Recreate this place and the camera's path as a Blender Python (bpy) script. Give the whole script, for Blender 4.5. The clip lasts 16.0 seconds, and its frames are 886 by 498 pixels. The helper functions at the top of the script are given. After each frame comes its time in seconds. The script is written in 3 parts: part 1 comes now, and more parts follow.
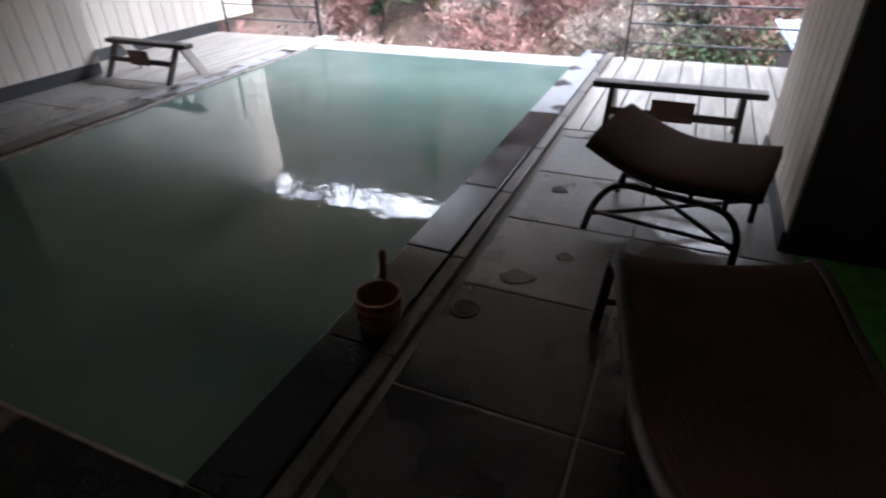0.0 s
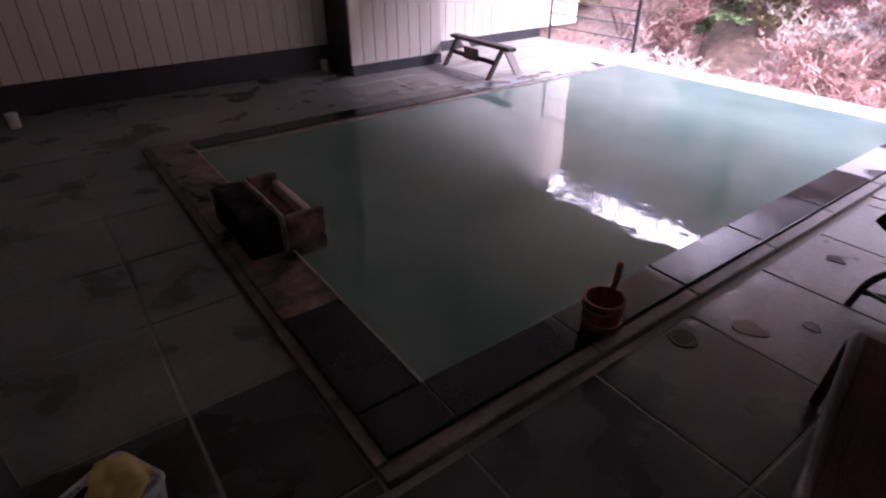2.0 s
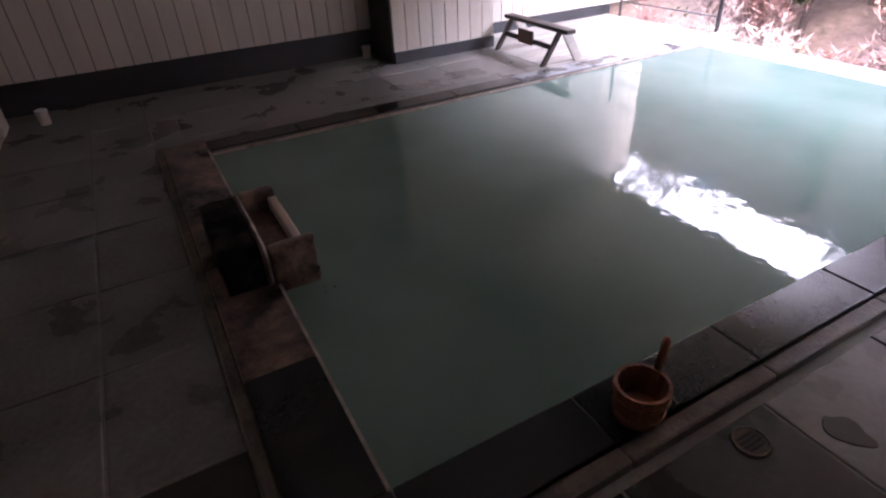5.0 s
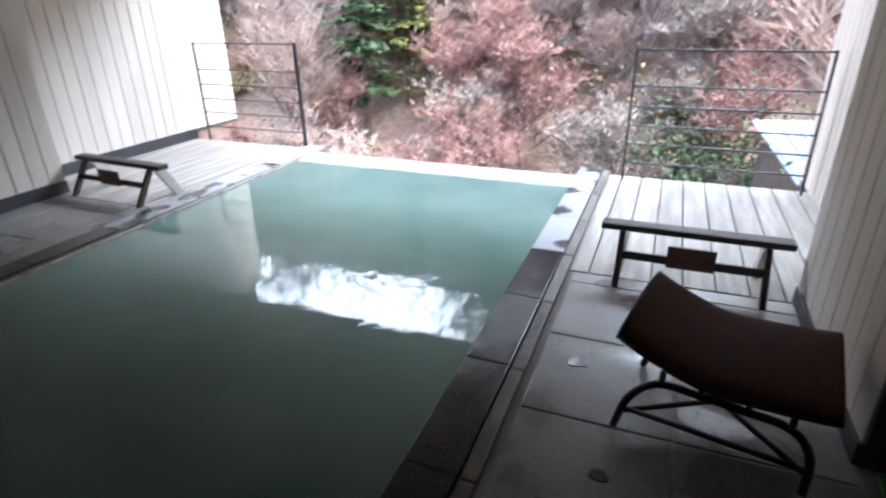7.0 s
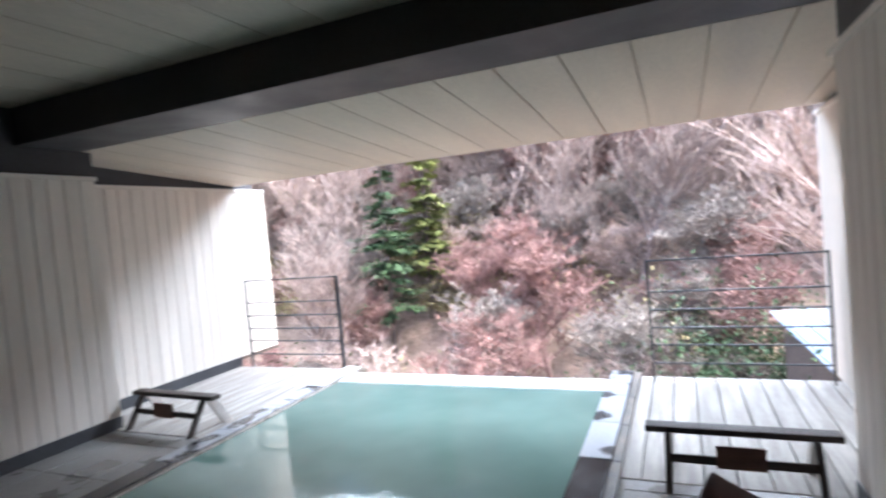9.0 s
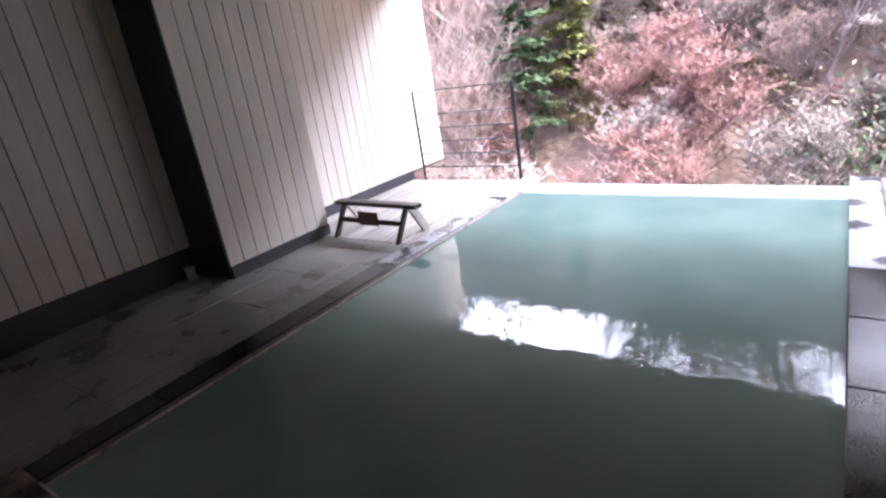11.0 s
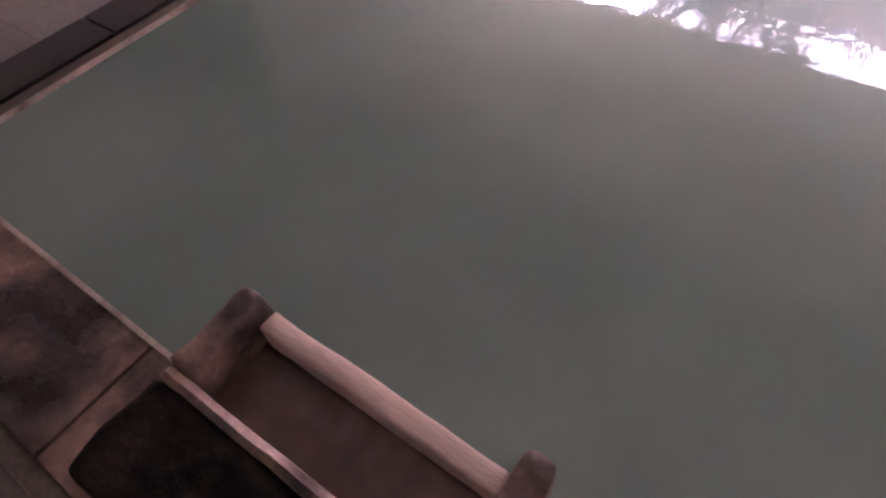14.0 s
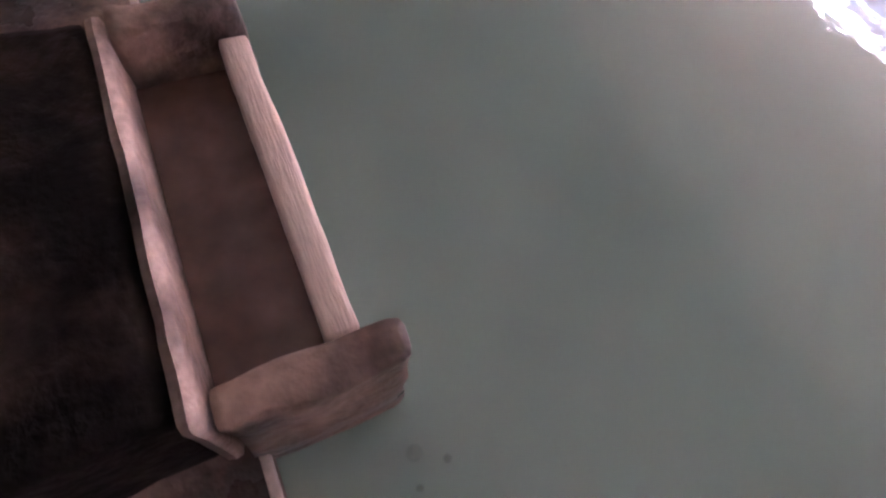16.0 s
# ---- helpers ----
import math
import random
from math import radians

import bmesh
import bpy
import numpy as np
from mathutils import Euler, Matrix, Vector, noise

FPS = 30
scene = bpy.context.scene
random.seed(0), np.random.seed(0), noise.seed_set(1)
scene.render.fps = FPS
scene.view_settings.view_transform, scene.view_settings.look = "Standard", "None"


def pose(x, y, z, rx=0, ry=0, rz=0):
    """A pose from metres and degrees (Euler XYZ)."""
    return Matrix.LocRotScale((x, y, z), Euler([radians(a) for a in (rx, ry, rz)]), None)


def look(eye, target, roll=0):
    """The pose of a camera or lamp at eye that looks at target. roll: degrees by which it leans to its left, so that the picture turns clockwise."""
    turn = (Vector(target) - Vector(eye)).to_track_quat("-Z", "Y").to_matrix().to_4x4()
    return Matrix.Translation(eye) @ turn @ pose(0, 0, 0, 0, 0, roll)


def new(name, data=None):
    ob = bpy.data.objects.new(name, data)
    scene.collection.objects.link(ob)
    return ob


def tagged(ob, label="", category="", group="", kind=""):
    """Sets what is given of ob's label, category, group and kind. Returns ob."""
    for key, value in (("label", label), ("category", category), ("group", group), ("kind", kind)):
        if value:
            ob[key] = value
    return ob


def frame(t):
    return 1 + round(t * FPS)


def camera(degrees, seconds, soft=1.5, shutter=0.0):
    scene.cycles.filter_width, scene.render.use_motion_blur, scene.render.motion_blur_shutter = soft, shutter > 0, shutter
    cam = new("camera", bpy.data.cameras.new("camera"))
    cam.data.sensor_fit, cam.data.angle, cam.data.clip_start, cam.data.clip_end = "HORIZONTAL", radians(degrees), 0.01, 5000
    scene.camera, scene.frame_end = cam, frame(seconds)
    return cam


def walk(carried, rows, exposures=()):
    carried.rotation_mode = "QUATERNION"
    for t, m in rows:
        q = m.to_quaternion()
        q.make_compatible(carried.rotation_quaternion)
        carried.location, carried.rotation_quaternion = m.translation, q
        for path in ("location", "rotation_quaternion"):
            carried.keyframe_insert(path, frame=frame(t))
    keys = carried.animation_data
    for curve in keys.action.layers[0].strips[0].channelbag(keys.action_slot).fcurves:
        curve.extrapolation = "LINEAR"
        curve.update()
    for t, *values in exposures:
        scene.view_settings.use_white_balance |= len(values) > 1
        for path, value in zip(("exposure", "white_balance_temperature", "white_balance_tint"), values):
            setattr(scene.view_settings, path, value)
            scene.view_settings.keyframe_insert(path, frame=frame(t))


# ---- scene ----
cam = camera(77.4, 16.0, soft=2.2, shutter=0.3)
PATH = [
    (0, (1.069, -0.588, 1.387), (0.368, 0.964, 0.338), -1.8),
    (0.5, (1.198, -0.651, 1.484), (0.178, 0.718, 0.443), -3.4),
    (1, (1.238, -0.697, 1.495), (0.043, 0.529, 0.462), -2.4),
    (1.5, (1.245, -0.811, 1.524), (-0.046, 0.317, 0.493), 0.2),
    (2, (1.298, -0.845, 1.551), (-0.094, 0.164, 0.53), -0.3),
    (2.5, (1.314, -0.871, 1.537), (-0.142, 0.045, 0.517), -0.4),
    (3, (1.295, -0.859, 1.517), (-0.205, -0.026, 0.489), -0.7),
    (5.5, (0.847, -0.159, 1.521), (-0.635, 0.623, 0.429), -3.6),
    (6, (0.731, -0.092, 1.55), (-0.539, 1.017, 0.474), -1.4),
    (6.5, (0.679, -0.062, 1.591), (-0.287, 1.404, 0.633), -0.1),
    (7, (0.754, -0.052, 1.637), (0.068, 1.641, 0.823), -1.0),
    (7.5, (0.813, -0.08, 1.648), (0.306, 1.757, 1.039), -2.1),
    (8, (0.865, -0.103, 1.688), (0.421, 1.811, 1.319), -3.0),
    (8.5, (0.849, -0.231, 1.733), (0.355, 1.7, 1.562), -4.0),
    (9, (0.751, -0.377, 1.762), (-0.036, 1.46, 1.676), -5.1),
    (9.5, (0.527, -0.562, 1.732), (-0.67, 1.036, 1.621), -5.3),
    (12, (-0.571, -0.443, 1.600), (-1.500, 0.946, 0.505), -8.5),
    (12.5, (-0.845, -0.362, 1.480), (-1.620, 0.962, 0.192), -7.6),
    (13, (-1.079, -0.178, 1.290), (-1.755, 1.016, -0.160), -6.0),
    (13.5, (-1.149, -0.093, 1.190), (-1.820, 0.981, -0.348), -5.0),
    (14, (-1.172, -0.052, 1.075), (-1.926, 0.857, -0.537), -5.7),
    (14.5, (-1.137, -0.019, 0.930), (-1.985, 0.778, -0.698), -4.5),
    (15, (-1.094, 0.022, 0.827), (-2.001, 0.775, -0.783), 1.7),
    (15.5, (-1.093, 0.044, 0.825), (-1.868, 0.726, -0.888), 10.9),
    (16, (-1.047, 0.091, 0.825), (-1.830, 0.638, -0.933), 12.3),
]
EXPOSURE = [(0, 2.65, 5800, 12), (0.6, 2.75, 5800, 14), (1.2, 3.05, 5950, 36), (2.5, 3.3, 5950, 44), (3.0, 3.55, 5800, 24), (3.2, 3.55, 5800, 24), (5.5, 3.25, 5950, 32), (6, 2.9, 5700, 14), (7, 2.8, 5600, 8), (8, 2.7, 5600, 8), (9.5, 2.95, 5550, 8), (12, 3.45, 5900, 30), (12.5, 3.95, 5900, 26), (13, 4.55, 6000, 24), (13.5, 4.9, 6400, 62), (14.5, 5.3, 6250, 46), (15.2, 5.35, 6200, 56), (15.5, 5.5, 6050, 50), (16, 5.7, 6000, 46)]
walk(cam, [(t, look(eye, target, roll)) for t, eye, target, roll in PATH], EXPOSURE)

# ---- world and sun: a bright overcast day ----
world = bpy.data.worlds.new("overcast")
scene.world = world
world.use_nodes = True
wn = world.node_tree.nodes
sky = wn.new("ShaderNodeTexSky")
sky.sky_type = "NISHITA"
sky.sun_disc = False
sky.sun_elevation, sky.sun_rotation = radians(63), radians(96)
sky.dust_density, sky.air_density = 5.0, 1.0
wn["Background"].inputs["Strength"].default_value = 0.14
world.node_tree.links.new(sky.outputs[0], wn["Background"].inputs["Color"])
sun_data = bpy.data.lights.new("sun", "SUN")
sun_data.energy, sun_data.angle, sun_data.color = 0.75, radians(40), (1.0, 0.96, 0.9)
sun = new("sun", sun_data)
SUN_DIR = Vector((0.45, -0.05, 0.89))
sun.matrix_world = look((0, 0, 30), Vector((0, 0, 30)) - SUN_DIR)


# added area lamp above the slope, standing in for sky light through the great opening
opening_data = bpy.data.lights.new("sky_stand_in_lamp", "AREA")
opening_data.shape, opening_data.size, opening_data.size_y = "RECTANGLE", 80.0, 14.0
opening_data.energy, opening_data.color = 10800.0, (0.97, 0.98, 1.0)
opening = new("sky_stand_in_lamp", opening_data)
# hangs before the hill; the water mirrors it as a white strip
opening.matrix_world = look((-1.55, 27.55, 22.24), (-1.55, 0.55, 3.04))


# ---- materials ----
def mat(name, color, rough=0.6, vary=0.25, scale=6.0, fine=60.0, bump=0.15, metal=0.0, second=None, stretch=(1, 1, 1),
        per_piece=0.0, patch=0.5, spec=0.5, rough_vary=0.1, depth=0.01, coat=0.0, edge=0.13):
    """A surface with broad blotches, fine grain, uneven gloss and relief; second: the colour of its stains."""
    m = bpy.data.materials.new(name)
    m.use_nodes = True
    n, l = m.node_tree.nodes, m.node_tree.links
    b = n["Principled BSDF"]
    geo = n.new("ShaderNodeNewGeometry")
    mapping = n.new("ShaderNodeMapping")
    mapping.inputs["Scale"].default_value = stretch
    l.new(geo.outputs["Position"], mapping.inputs["Vector"])
    broad, grain = n.new("ShaderNodeTexNoise"), n.new("ShaderNodeTexNoise")
    for node, s, d in ((broad, scale, 5.0), (grain, fine, 3.0)):
        node.inputs["Scale"].default_value, node.inputs["Detail"].default_value = s, d
        l.new(mapping.outputs[0], node.inputs["Vector"])
    ramp = n.new("ShaderNodeValToRGB")
    ramp.color_ramp.elements[0].position, ramp.color_ramp.elements[1].position = patch - edge, patch + edge
    dark = second or tuple(c * (1 - vary) for c in color)
    ramp.color_ramp.elements[0].color = (*dark, 1)
    ramp.color_ramp.elements[1].color = (*color, 1)
    l.new(broad.outputs["Fac"], ramp.inputs["Fac"])
    value = n.new("ShaderNodeMapRange")
    value.inputs["To Min"].default_value, value.inputs["To Max"].default_value = 1 - vary * 0.7, 1 + vary * 0.7
    value.inputs["From Min"].default_value, value.inputs["From Max"].default_value = 0.25, 0.75
    l.new(grain.outputs["Fac"], value.inputs["Value"])
    hsv = n.new("ShaderNodeHueSaturation")
    l.new(ramp.outputs["Color"], hsv.inputs["Color"])
    if per_piece:
        info, add = n.new("ShaderNodeObjectInfo"), n.new("ShaderNodeMath")
        spread = n.new("ShaderNodeMapRange")
        spread.inputs["To Min"].default_value, spread.inputs["To Max"].default_value = -per_piece, per_piece
        l.new(info.outputs["Random"], spread.inputs["Value"])
        l.new(value.outputs[0], add.inputs[0])
        l.new(spread.outputs[0], add.inputs[1])
        l.new(add.outputs[0], hsv.inputs["Value"])
    else:
        l.new(value.outputs[0], hsv.inputs["Value"])
    l.new(hsv.outputs["Color"], b.inputs["Base Color"])
    gloss = n.new("ShaderNodeMapRange")
    gloss.inputs["To Min"].default_value, gloss.inputs["To Max"].default_value = max(0.02, rough - rough_vary), min(1, rough + rough_vary)
    gloss.inputs["From Min"].default_value, gloss.inputs["From Max"].default_value = 0.35, 0.65
    l.new(broad.outputs["Fac"], gloss.inputs["Value"])
    l.new(gloss.outputs[0], b.inputs["Roughness"])
    b.inputs["Metallic"].default_value, b.inputs["Specular IOR Level"].default_value = metal, spec
    b.inputs["Coat Weight"].default_value, b.inputs["Coat Roughness"].default_value = coat, 0.12
    if bump:
        bp = n.new("ShaderNodeBump")
        bp.inputs["Strength"].default_value, bp.inputs["Distance"].default_value = bump, depth
        l.new(grain.outputs["Fac"], bp.inputs["Height"])
        l.new(bp.outputs[0], b.inputs["Normal"])
    return m


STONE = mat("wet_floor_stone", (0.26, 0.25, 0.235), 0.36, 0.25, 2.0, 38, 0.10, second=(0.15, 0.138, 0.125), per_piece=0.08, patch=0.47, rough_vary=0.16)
# wet stone, its colour lowered further for dim floor far from the opening
WET_SHADED = mat("wet_stone_with_shade", (0.062, 0.055, 0.048), 0.32, 0.3, 2.4, 38, 0.12, second=(0.026, 0.023, 0.021), per_piece=0.08, patch=0.5, rough_vary=0.14)
GROUT = mat("grout", (0.32, 0.295, 0.26), 0.75, 0.25, 4, 80, 0.3)
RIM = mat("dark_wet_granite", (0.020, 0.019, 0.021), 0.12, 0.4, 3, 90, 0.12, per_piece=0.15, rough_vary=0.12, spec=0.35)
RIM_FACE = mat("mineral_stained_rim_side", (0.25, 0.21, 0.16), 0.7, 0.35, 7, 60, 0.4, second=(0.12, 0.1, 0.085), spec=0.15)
# blue-grey base holds the sky's sheen on wet stone; dark patches are wet
RIM_FAR = mat("rim_sky_sheen_wet_patches", (0.34, 0.35, 0.38), 0.35, 0.15, 3.4, 60, 0.15, second=(0.05, 0.05, 0.055), patch=0.47, rough_vary=0.15, edge=0.012)
CURB = mat("worn_brown_curb", (0.17, 0.135, 0.105), 0.45, 0.35, 5, 60, 0.4, second=(0.06, 0.05, 0.042))
EDGE = mat("pale_mineral_edge", (0.48, 0.42, 0.36), 0.5, 0.3, 9, 60, 0.3, second=(0.2, 0.16, 0.13), patch=0.42)
DEPOSIT = mat("stone_with_mineral_crust", (0.34, 0.235, 0.185), 0.45, 0.4, 7, 45, 0.5, second=(0.045, 0.032, 0.028), patch=0.54, rough_vary=0.2)
WEIR = mat("white_mineral_crust", (0.72, 0.74, 0.72), 0.3, 0.12, 4, 50, 0.3)
WALL = mat("cream_painted_boards", (0.72, 0.65, 0.57), 0.55, 0.10, 1.6, 40, 0.12, stretch=(3, 3, 0.35), per_piece=0.03)
GROOVE = mat("dark_board_groove", (0.10, 0.075, 0.055), 0.8, 0.2)
BASE = mat("dark_grey_skirting", (0.05, 0.051, 0.056), 0.5, 0.3, 3, 50, 0.15)
SOFFIT = mat("cream_ceiling_boards", (0.60, 0.53, 0.43), 0.6, 0.12, 1.2, 30, 0.1, stretch=(3, 0.4, 1))
BEAM = mat("dark_beam_and_walls", (0.055, 0.052, 0.055), 0.55, 0.2, 2, 40, 0.1)
DECK = mat("weathered_grey_deck", (0.43, 0.40, 0.36), 0.65, 0.28, 2.4, 34, 0.5, second=(0.27, 0.24, 0.21), stretch=(6, 0.5, 6), per_piece=0.13, depth=0.006)
DARK_WOOD = mat("dark_stained_wood", (0.058, 0.040, 0.032), 0.5, 0.35, 5, 40, 0.25, stretch=(0.6, 6, 6))
PLATE = mat("reddish_wood_plate", (0.17, 0.085, 0.06), 0.55, 0.3, 5, 45, 0.2, stretch=(0.6, 6, 6))
PALE_WOOD = mat("pale_worn_wood", (0.60, 0.55, 0.50), 0.6, 0.2, 5, 45, 0.2)
FENCE = mat("dark_painted_steel", (0.075, 0.078, 0.085), 0.4, 0.25, 8, 60, 0.08, metal=0.4)
TUBE = mat("brown_rattan_pole", (0.045, 0.024, 0.018), 0.5, 0.35, 9, 70, 0.2)
TRIM = mat("cream_trim", (0.74, 0.68, 0.60), 0.5, 0.08, 2, 40, 0.08)
CEDAR = mat("reddish_bucket_wood", (0.30, 0.115, 0.06), 0.5, 0.3, 8, 60, 0.25, stretch=(6, 6, 0.6), per_piece=0.1)
HOOP = mat("copper_hoop", (0.30, 0.16, 0.10), 0.35, 0.2, 9, 60, 0.05, metal=0.9)
SPOUT_WOOD = mat("wet_reddish_spout_wood", (0.33, 0.215, 0.165), 0.42, 0.3, 5, 60, 0.3, stretch=(0.5, 5, 5), second=(0.17, 0.1, 0.075))
LIP = mat("bleached_spout_lip", (0.66, 0.54, 0.48), 0.4, 0.18, 5, 60, 0.25, stretch=(0.5, 5, 5))
CAP = mat("blackened_stone", (0.006, 0.005, 0.005), 0.7, 0.5, 7, 50, 0.6, second=(0.045, 0.030, 0.025), patch=0.40, rough_vary=0.15, spec=0.12)
PLASTIC = mat("white_plastic", (0.72, 0.72, 0.70), 0.4, 0.06, 5, 60, 0.02)
TOWEL = mat("yellow_towel", (0.66, 0.52, 0.17), 0.9, 0.2, 9, 220, 0.6)
BLACK_CLOTH = mat("black_cloth", (0.012, 0.012, 0.014), 0.85, 0.3, 9, 160, 0.5)
PALE_CLOTH = mat("pale_cloth", (0.62, 0.6, 0.57), 0.9, 0.1, 9, 160, 0.5)
TURF = mat("green_turf", (0.10, 0.36, 0.03), 0.85, 0.4, 12, 160, 0.9)
IRON = mat("dark_drain_iron", (0.09, 0.075, 0.06), 0.5, 0.3, 20, 90, 0.3, metal=0.5)
ROOF = mat("blue_grey_roof_sheet", (0.33, 0.40, 0.50), 0.5, 0.12, 1, 20, 0.1)
BARK = mat("bare_twigs", (0.38, 0.29, 0.25), 0.85, 0.4, 1.5, 9, 0.0, per_piece=0.28, second=(0.25, 0.185, 0.155))
BARK_PALE = mat("pale_bark", (0.29, 0.245, 0.21), 0.85, 0.35, 1.5, 9, 0.0, per_piece=0.2)
BARK_RED = mat("reddish_twigs", (0.34, 0.20, 0.17), 0.85, 0.4, 1.5, 9, 0.0, per_piece=0.2)
TRUNK = mat("brown_trunk", (0.16, 0.12, 0.10), 0.9, 0.35, 3, 30, 0.4)
NEEDLE = mat("dark_green_needles", (0.07, 0.12, 0.043), 0.75, 0.5, 1.2, 12, 0.0)
NEEDLE_YELLOW = mat("yellow_green_needles", (0.25, 0.27, 0.075), 0.75, 0.45, 1.2, 12, 0.0)
LEAVES = mat("dry_yellow_leaves", (0.31, 0.26, 0.13), 0.8, 0.45, 1.5, 12, 0.0, per_piece=0.2)
LITTER = mat("leaf_litter", (0.30, 0.22, 0.165), 0.95, 0.4, 0.35, 3.5, 0.6, second=(0.20, 0.14, 0.115), depth=0.2)


def weave_material():
    m = mat("brown_woven_rattan", (0.085, 0.034, 0.026), 0.7, 0.35, 5, 60, 0.0, spec=0.15)
    n, l = m.node_tree.nodes, m.node_tree.links
    tc = n.new("ShaderNodeTexCoord")
    heights = []
    for axis, s in (("X", 110), ("Y", 150)):
        w = n.new("ShaderNodeTexWave")
        w.bands_direction = axis
        w.inputs["Scale"].default_value, w.inputs["Distortion"].default_value = s / 3.0, 0.6
        l.new(tc.outputs["Object"], w.inputs["Vector"])
        heights.append(w)
    mul = n.new("ShaderNodeMath")
    mul.operation = "MULTIPLY"
    l.new(heights[0].outputs["Fac"], mul.inputs[0])
    l.new(heights[1].outputs["Fac"], mul.inputs[1])
    bp = n.new("ShaderNodeBump")
    bp.inputs["Strength"].default_value, bp.inputs["Distance"].default_value = 0.8, 0.004
    l.new(mul.outputs[0], bp.inputs["Height"])
    l.new(bp.outputs[0], n["Principled BSDF"].inputs["Normal"])
    return m


def water_material():
    m = bpy.data.materials.new("milky_green_water")
    m.use_nodes = True
    n, l = m.node_tree.nodes, m.node_tree.links
    b = n["Principled BSDF"]
    geo = n.new("ShaderNodeNewGeometry")
    cloud = n.new("ShaderNodeTexNoise")
    cloud.inputs["Scale"].default_value, cloud.inputs["Detail"].default_value = 0.9, 3
    l.new(geo.outputs["Position"], cloud.inputs["Vector"])
    ramp = n.new("ShaderNodeValToRGB")
    ramp.color_ramp.elements[0].position, ramp.color_ramp.elements[0].color = 0.35, (0.132, 0.204, 0.176, 1)
    ramp.color_ramp.elements[1].position, ramp.color_ramp.elements[1].color = 0.65, (0.182, 0.266, 0.232, 1)
    l.new(cloud.outputs["Fac"], ramp.inputs["Fac"])
    l.new(ramp.outputs["Color"], b.inputs["Base Color"])
    b.inputs["Roughness"].default_value, b.inputs["IOR"].default_value = 0.03, 1.33
    ripple, small = n.new("ShaderNodeTexNoise"), n.new("ShaderNodeTexNoise")
    ripple.inputs["Scale"].default_value, ripple.inputs["Detail"].default_value = 2.6, 2
    small.inputs["Scale"].default_value, small.inputs["Detail"].default_value = 11, 2
    add = n.new("ShaderNodeMath")
    add.operation = "MULTIPLY_ADD"
    add.inputs[1].default_value = 0.30
    for node in (ripple, small):
        l.new(geo.outputs["Position"], node.inputs["Vector"])
    l.new(small.outputs["Fac"], add.inputs[0])
    l.new(ripple.outputs["Fac"], add.inputs[2])
    bp = n.new("ShaderNodeBump")
    bp.inputs["Strength"].default_value, bp.inputs["Distance"].default_value = 0.3, 0.007
    l.new(add.outputs[0], bp.inputs["Height"])
    l.new(bp.outputs[0], b.inputs["Normal"])
    return m


def glass_material():
    m = bpy.data.materials.new("dark_window_glass")
    m.use_nodes = True
    b = m.node_tree.nodes["Principled BSDF"]
    b.inputs["Base Color"].default_value = (0.75, 0.8, 0.8, 1)
    b.inputs["Transmission Weight"].default_value, b.inputs["Roughness"].default_value, b.inputs["IOR"].default_value = 1.0, 0.02, 1.45
    return m


WEAVE, WATER, GLASS = weave_material(), water_material(), glass_material()


# ---- building helpers ----
def box(bm, x0, y0, z0, x1, y1, z1, m=None, bevel=0.0):
    """An axis-aligned block, turned by m, with bevelled edges."""
    made = bmesh.ops.create_cube(bm, size=1)["verts"]
    base = Matrix.LocRotScale(((x0 + x1) / 2, (y0 + y1) / 2, (z0 + z1) / 2), None, (abs(x1 - x0), abs(y1 - y0), abs(z1 - z0)))
    bmesh.ops.transform(bm, matrix=(m @ base) if m else base, verts=made)
    if bevel:
        edges = list({e for v in made for e in v.link_edges})
        bmesh.ops.bevel(bm, geom=edges, offset=bevel, segments=2, affect="EDGES", profile=0.6)
    return bm


def tube(bm, pts, radii, sides=8, closed=False):
    """A round bar along points, with a radius for each."""
    pts = [Vector(p) for p in pts]
    if not hasattr(radii, "__len__"):
        radii = [radii] * len(pts)
    rings = []
    for i, p in enumerate(pts):
        way = (pts[min(i + 1, len(pts) - 1)] - pts[max(i - 1, 0)]).normalized()
        q = way.to_track_quat("Z", "Y")
        rings.append([bm.verts.new(p + q @ Vector((radii[i] * math.cos(2 * math.pi * k / sides), radii[i] * math.sin(2 * math.pi * k / sides), 0))) for k in range(sides)])
    for a, b in zip(rings, rings[1:]):
        for k in range(sides):
            bm.faces.new((a[k], a[(k + 1) % sides], b[(k + 1) % sides], b[k]))
    bm.faces.new(list(reversed(rings[0])))
    bm.faces.new(rings[-1])
    return bm


def smooth_line(pts, n=6):
    """Points of a soft curve through the given ones."""
    p = [Vector(v) for v in pts]
    p = [p[0] * 2 - p[1]] + p + [p[-1] * 2 - p[-2]]
    out = []
    for i in range(1, len(p) - 2):
        for k in range(n):
            t = k / n
            a, b, c, d = p[i - 1], p[i], p[i + 1], p[i + 2]
            out.append(0.5 * ((2 * b) + (c - a) * t + (2 * a - 5 * b + 4 * c - d) * t * t + (3 * b - a - 3 * c + d) * t ** 3))
    return out + [p[-2]]


def mesh_of(name, bm, material, smooth=False):
    me = bpy.data.meshes.new(name)
    bmesh.ops.recalc_face_normals(bm, faces=bm.faces)
    bm.to_mesh(me)
    bm.free()
    me.materials.append(material)
    if smooth:
        me.polygons.foreach_set("use_smooth", [True] * len(me.polygons))
    return me


def part(name, bm, material, parent, label="", smooth=False):
    ob = new(name, mesh_of(name, bm, material, smooth))
    ob.parent = parent
    if label:
        tagged(ob, label)
    return ob


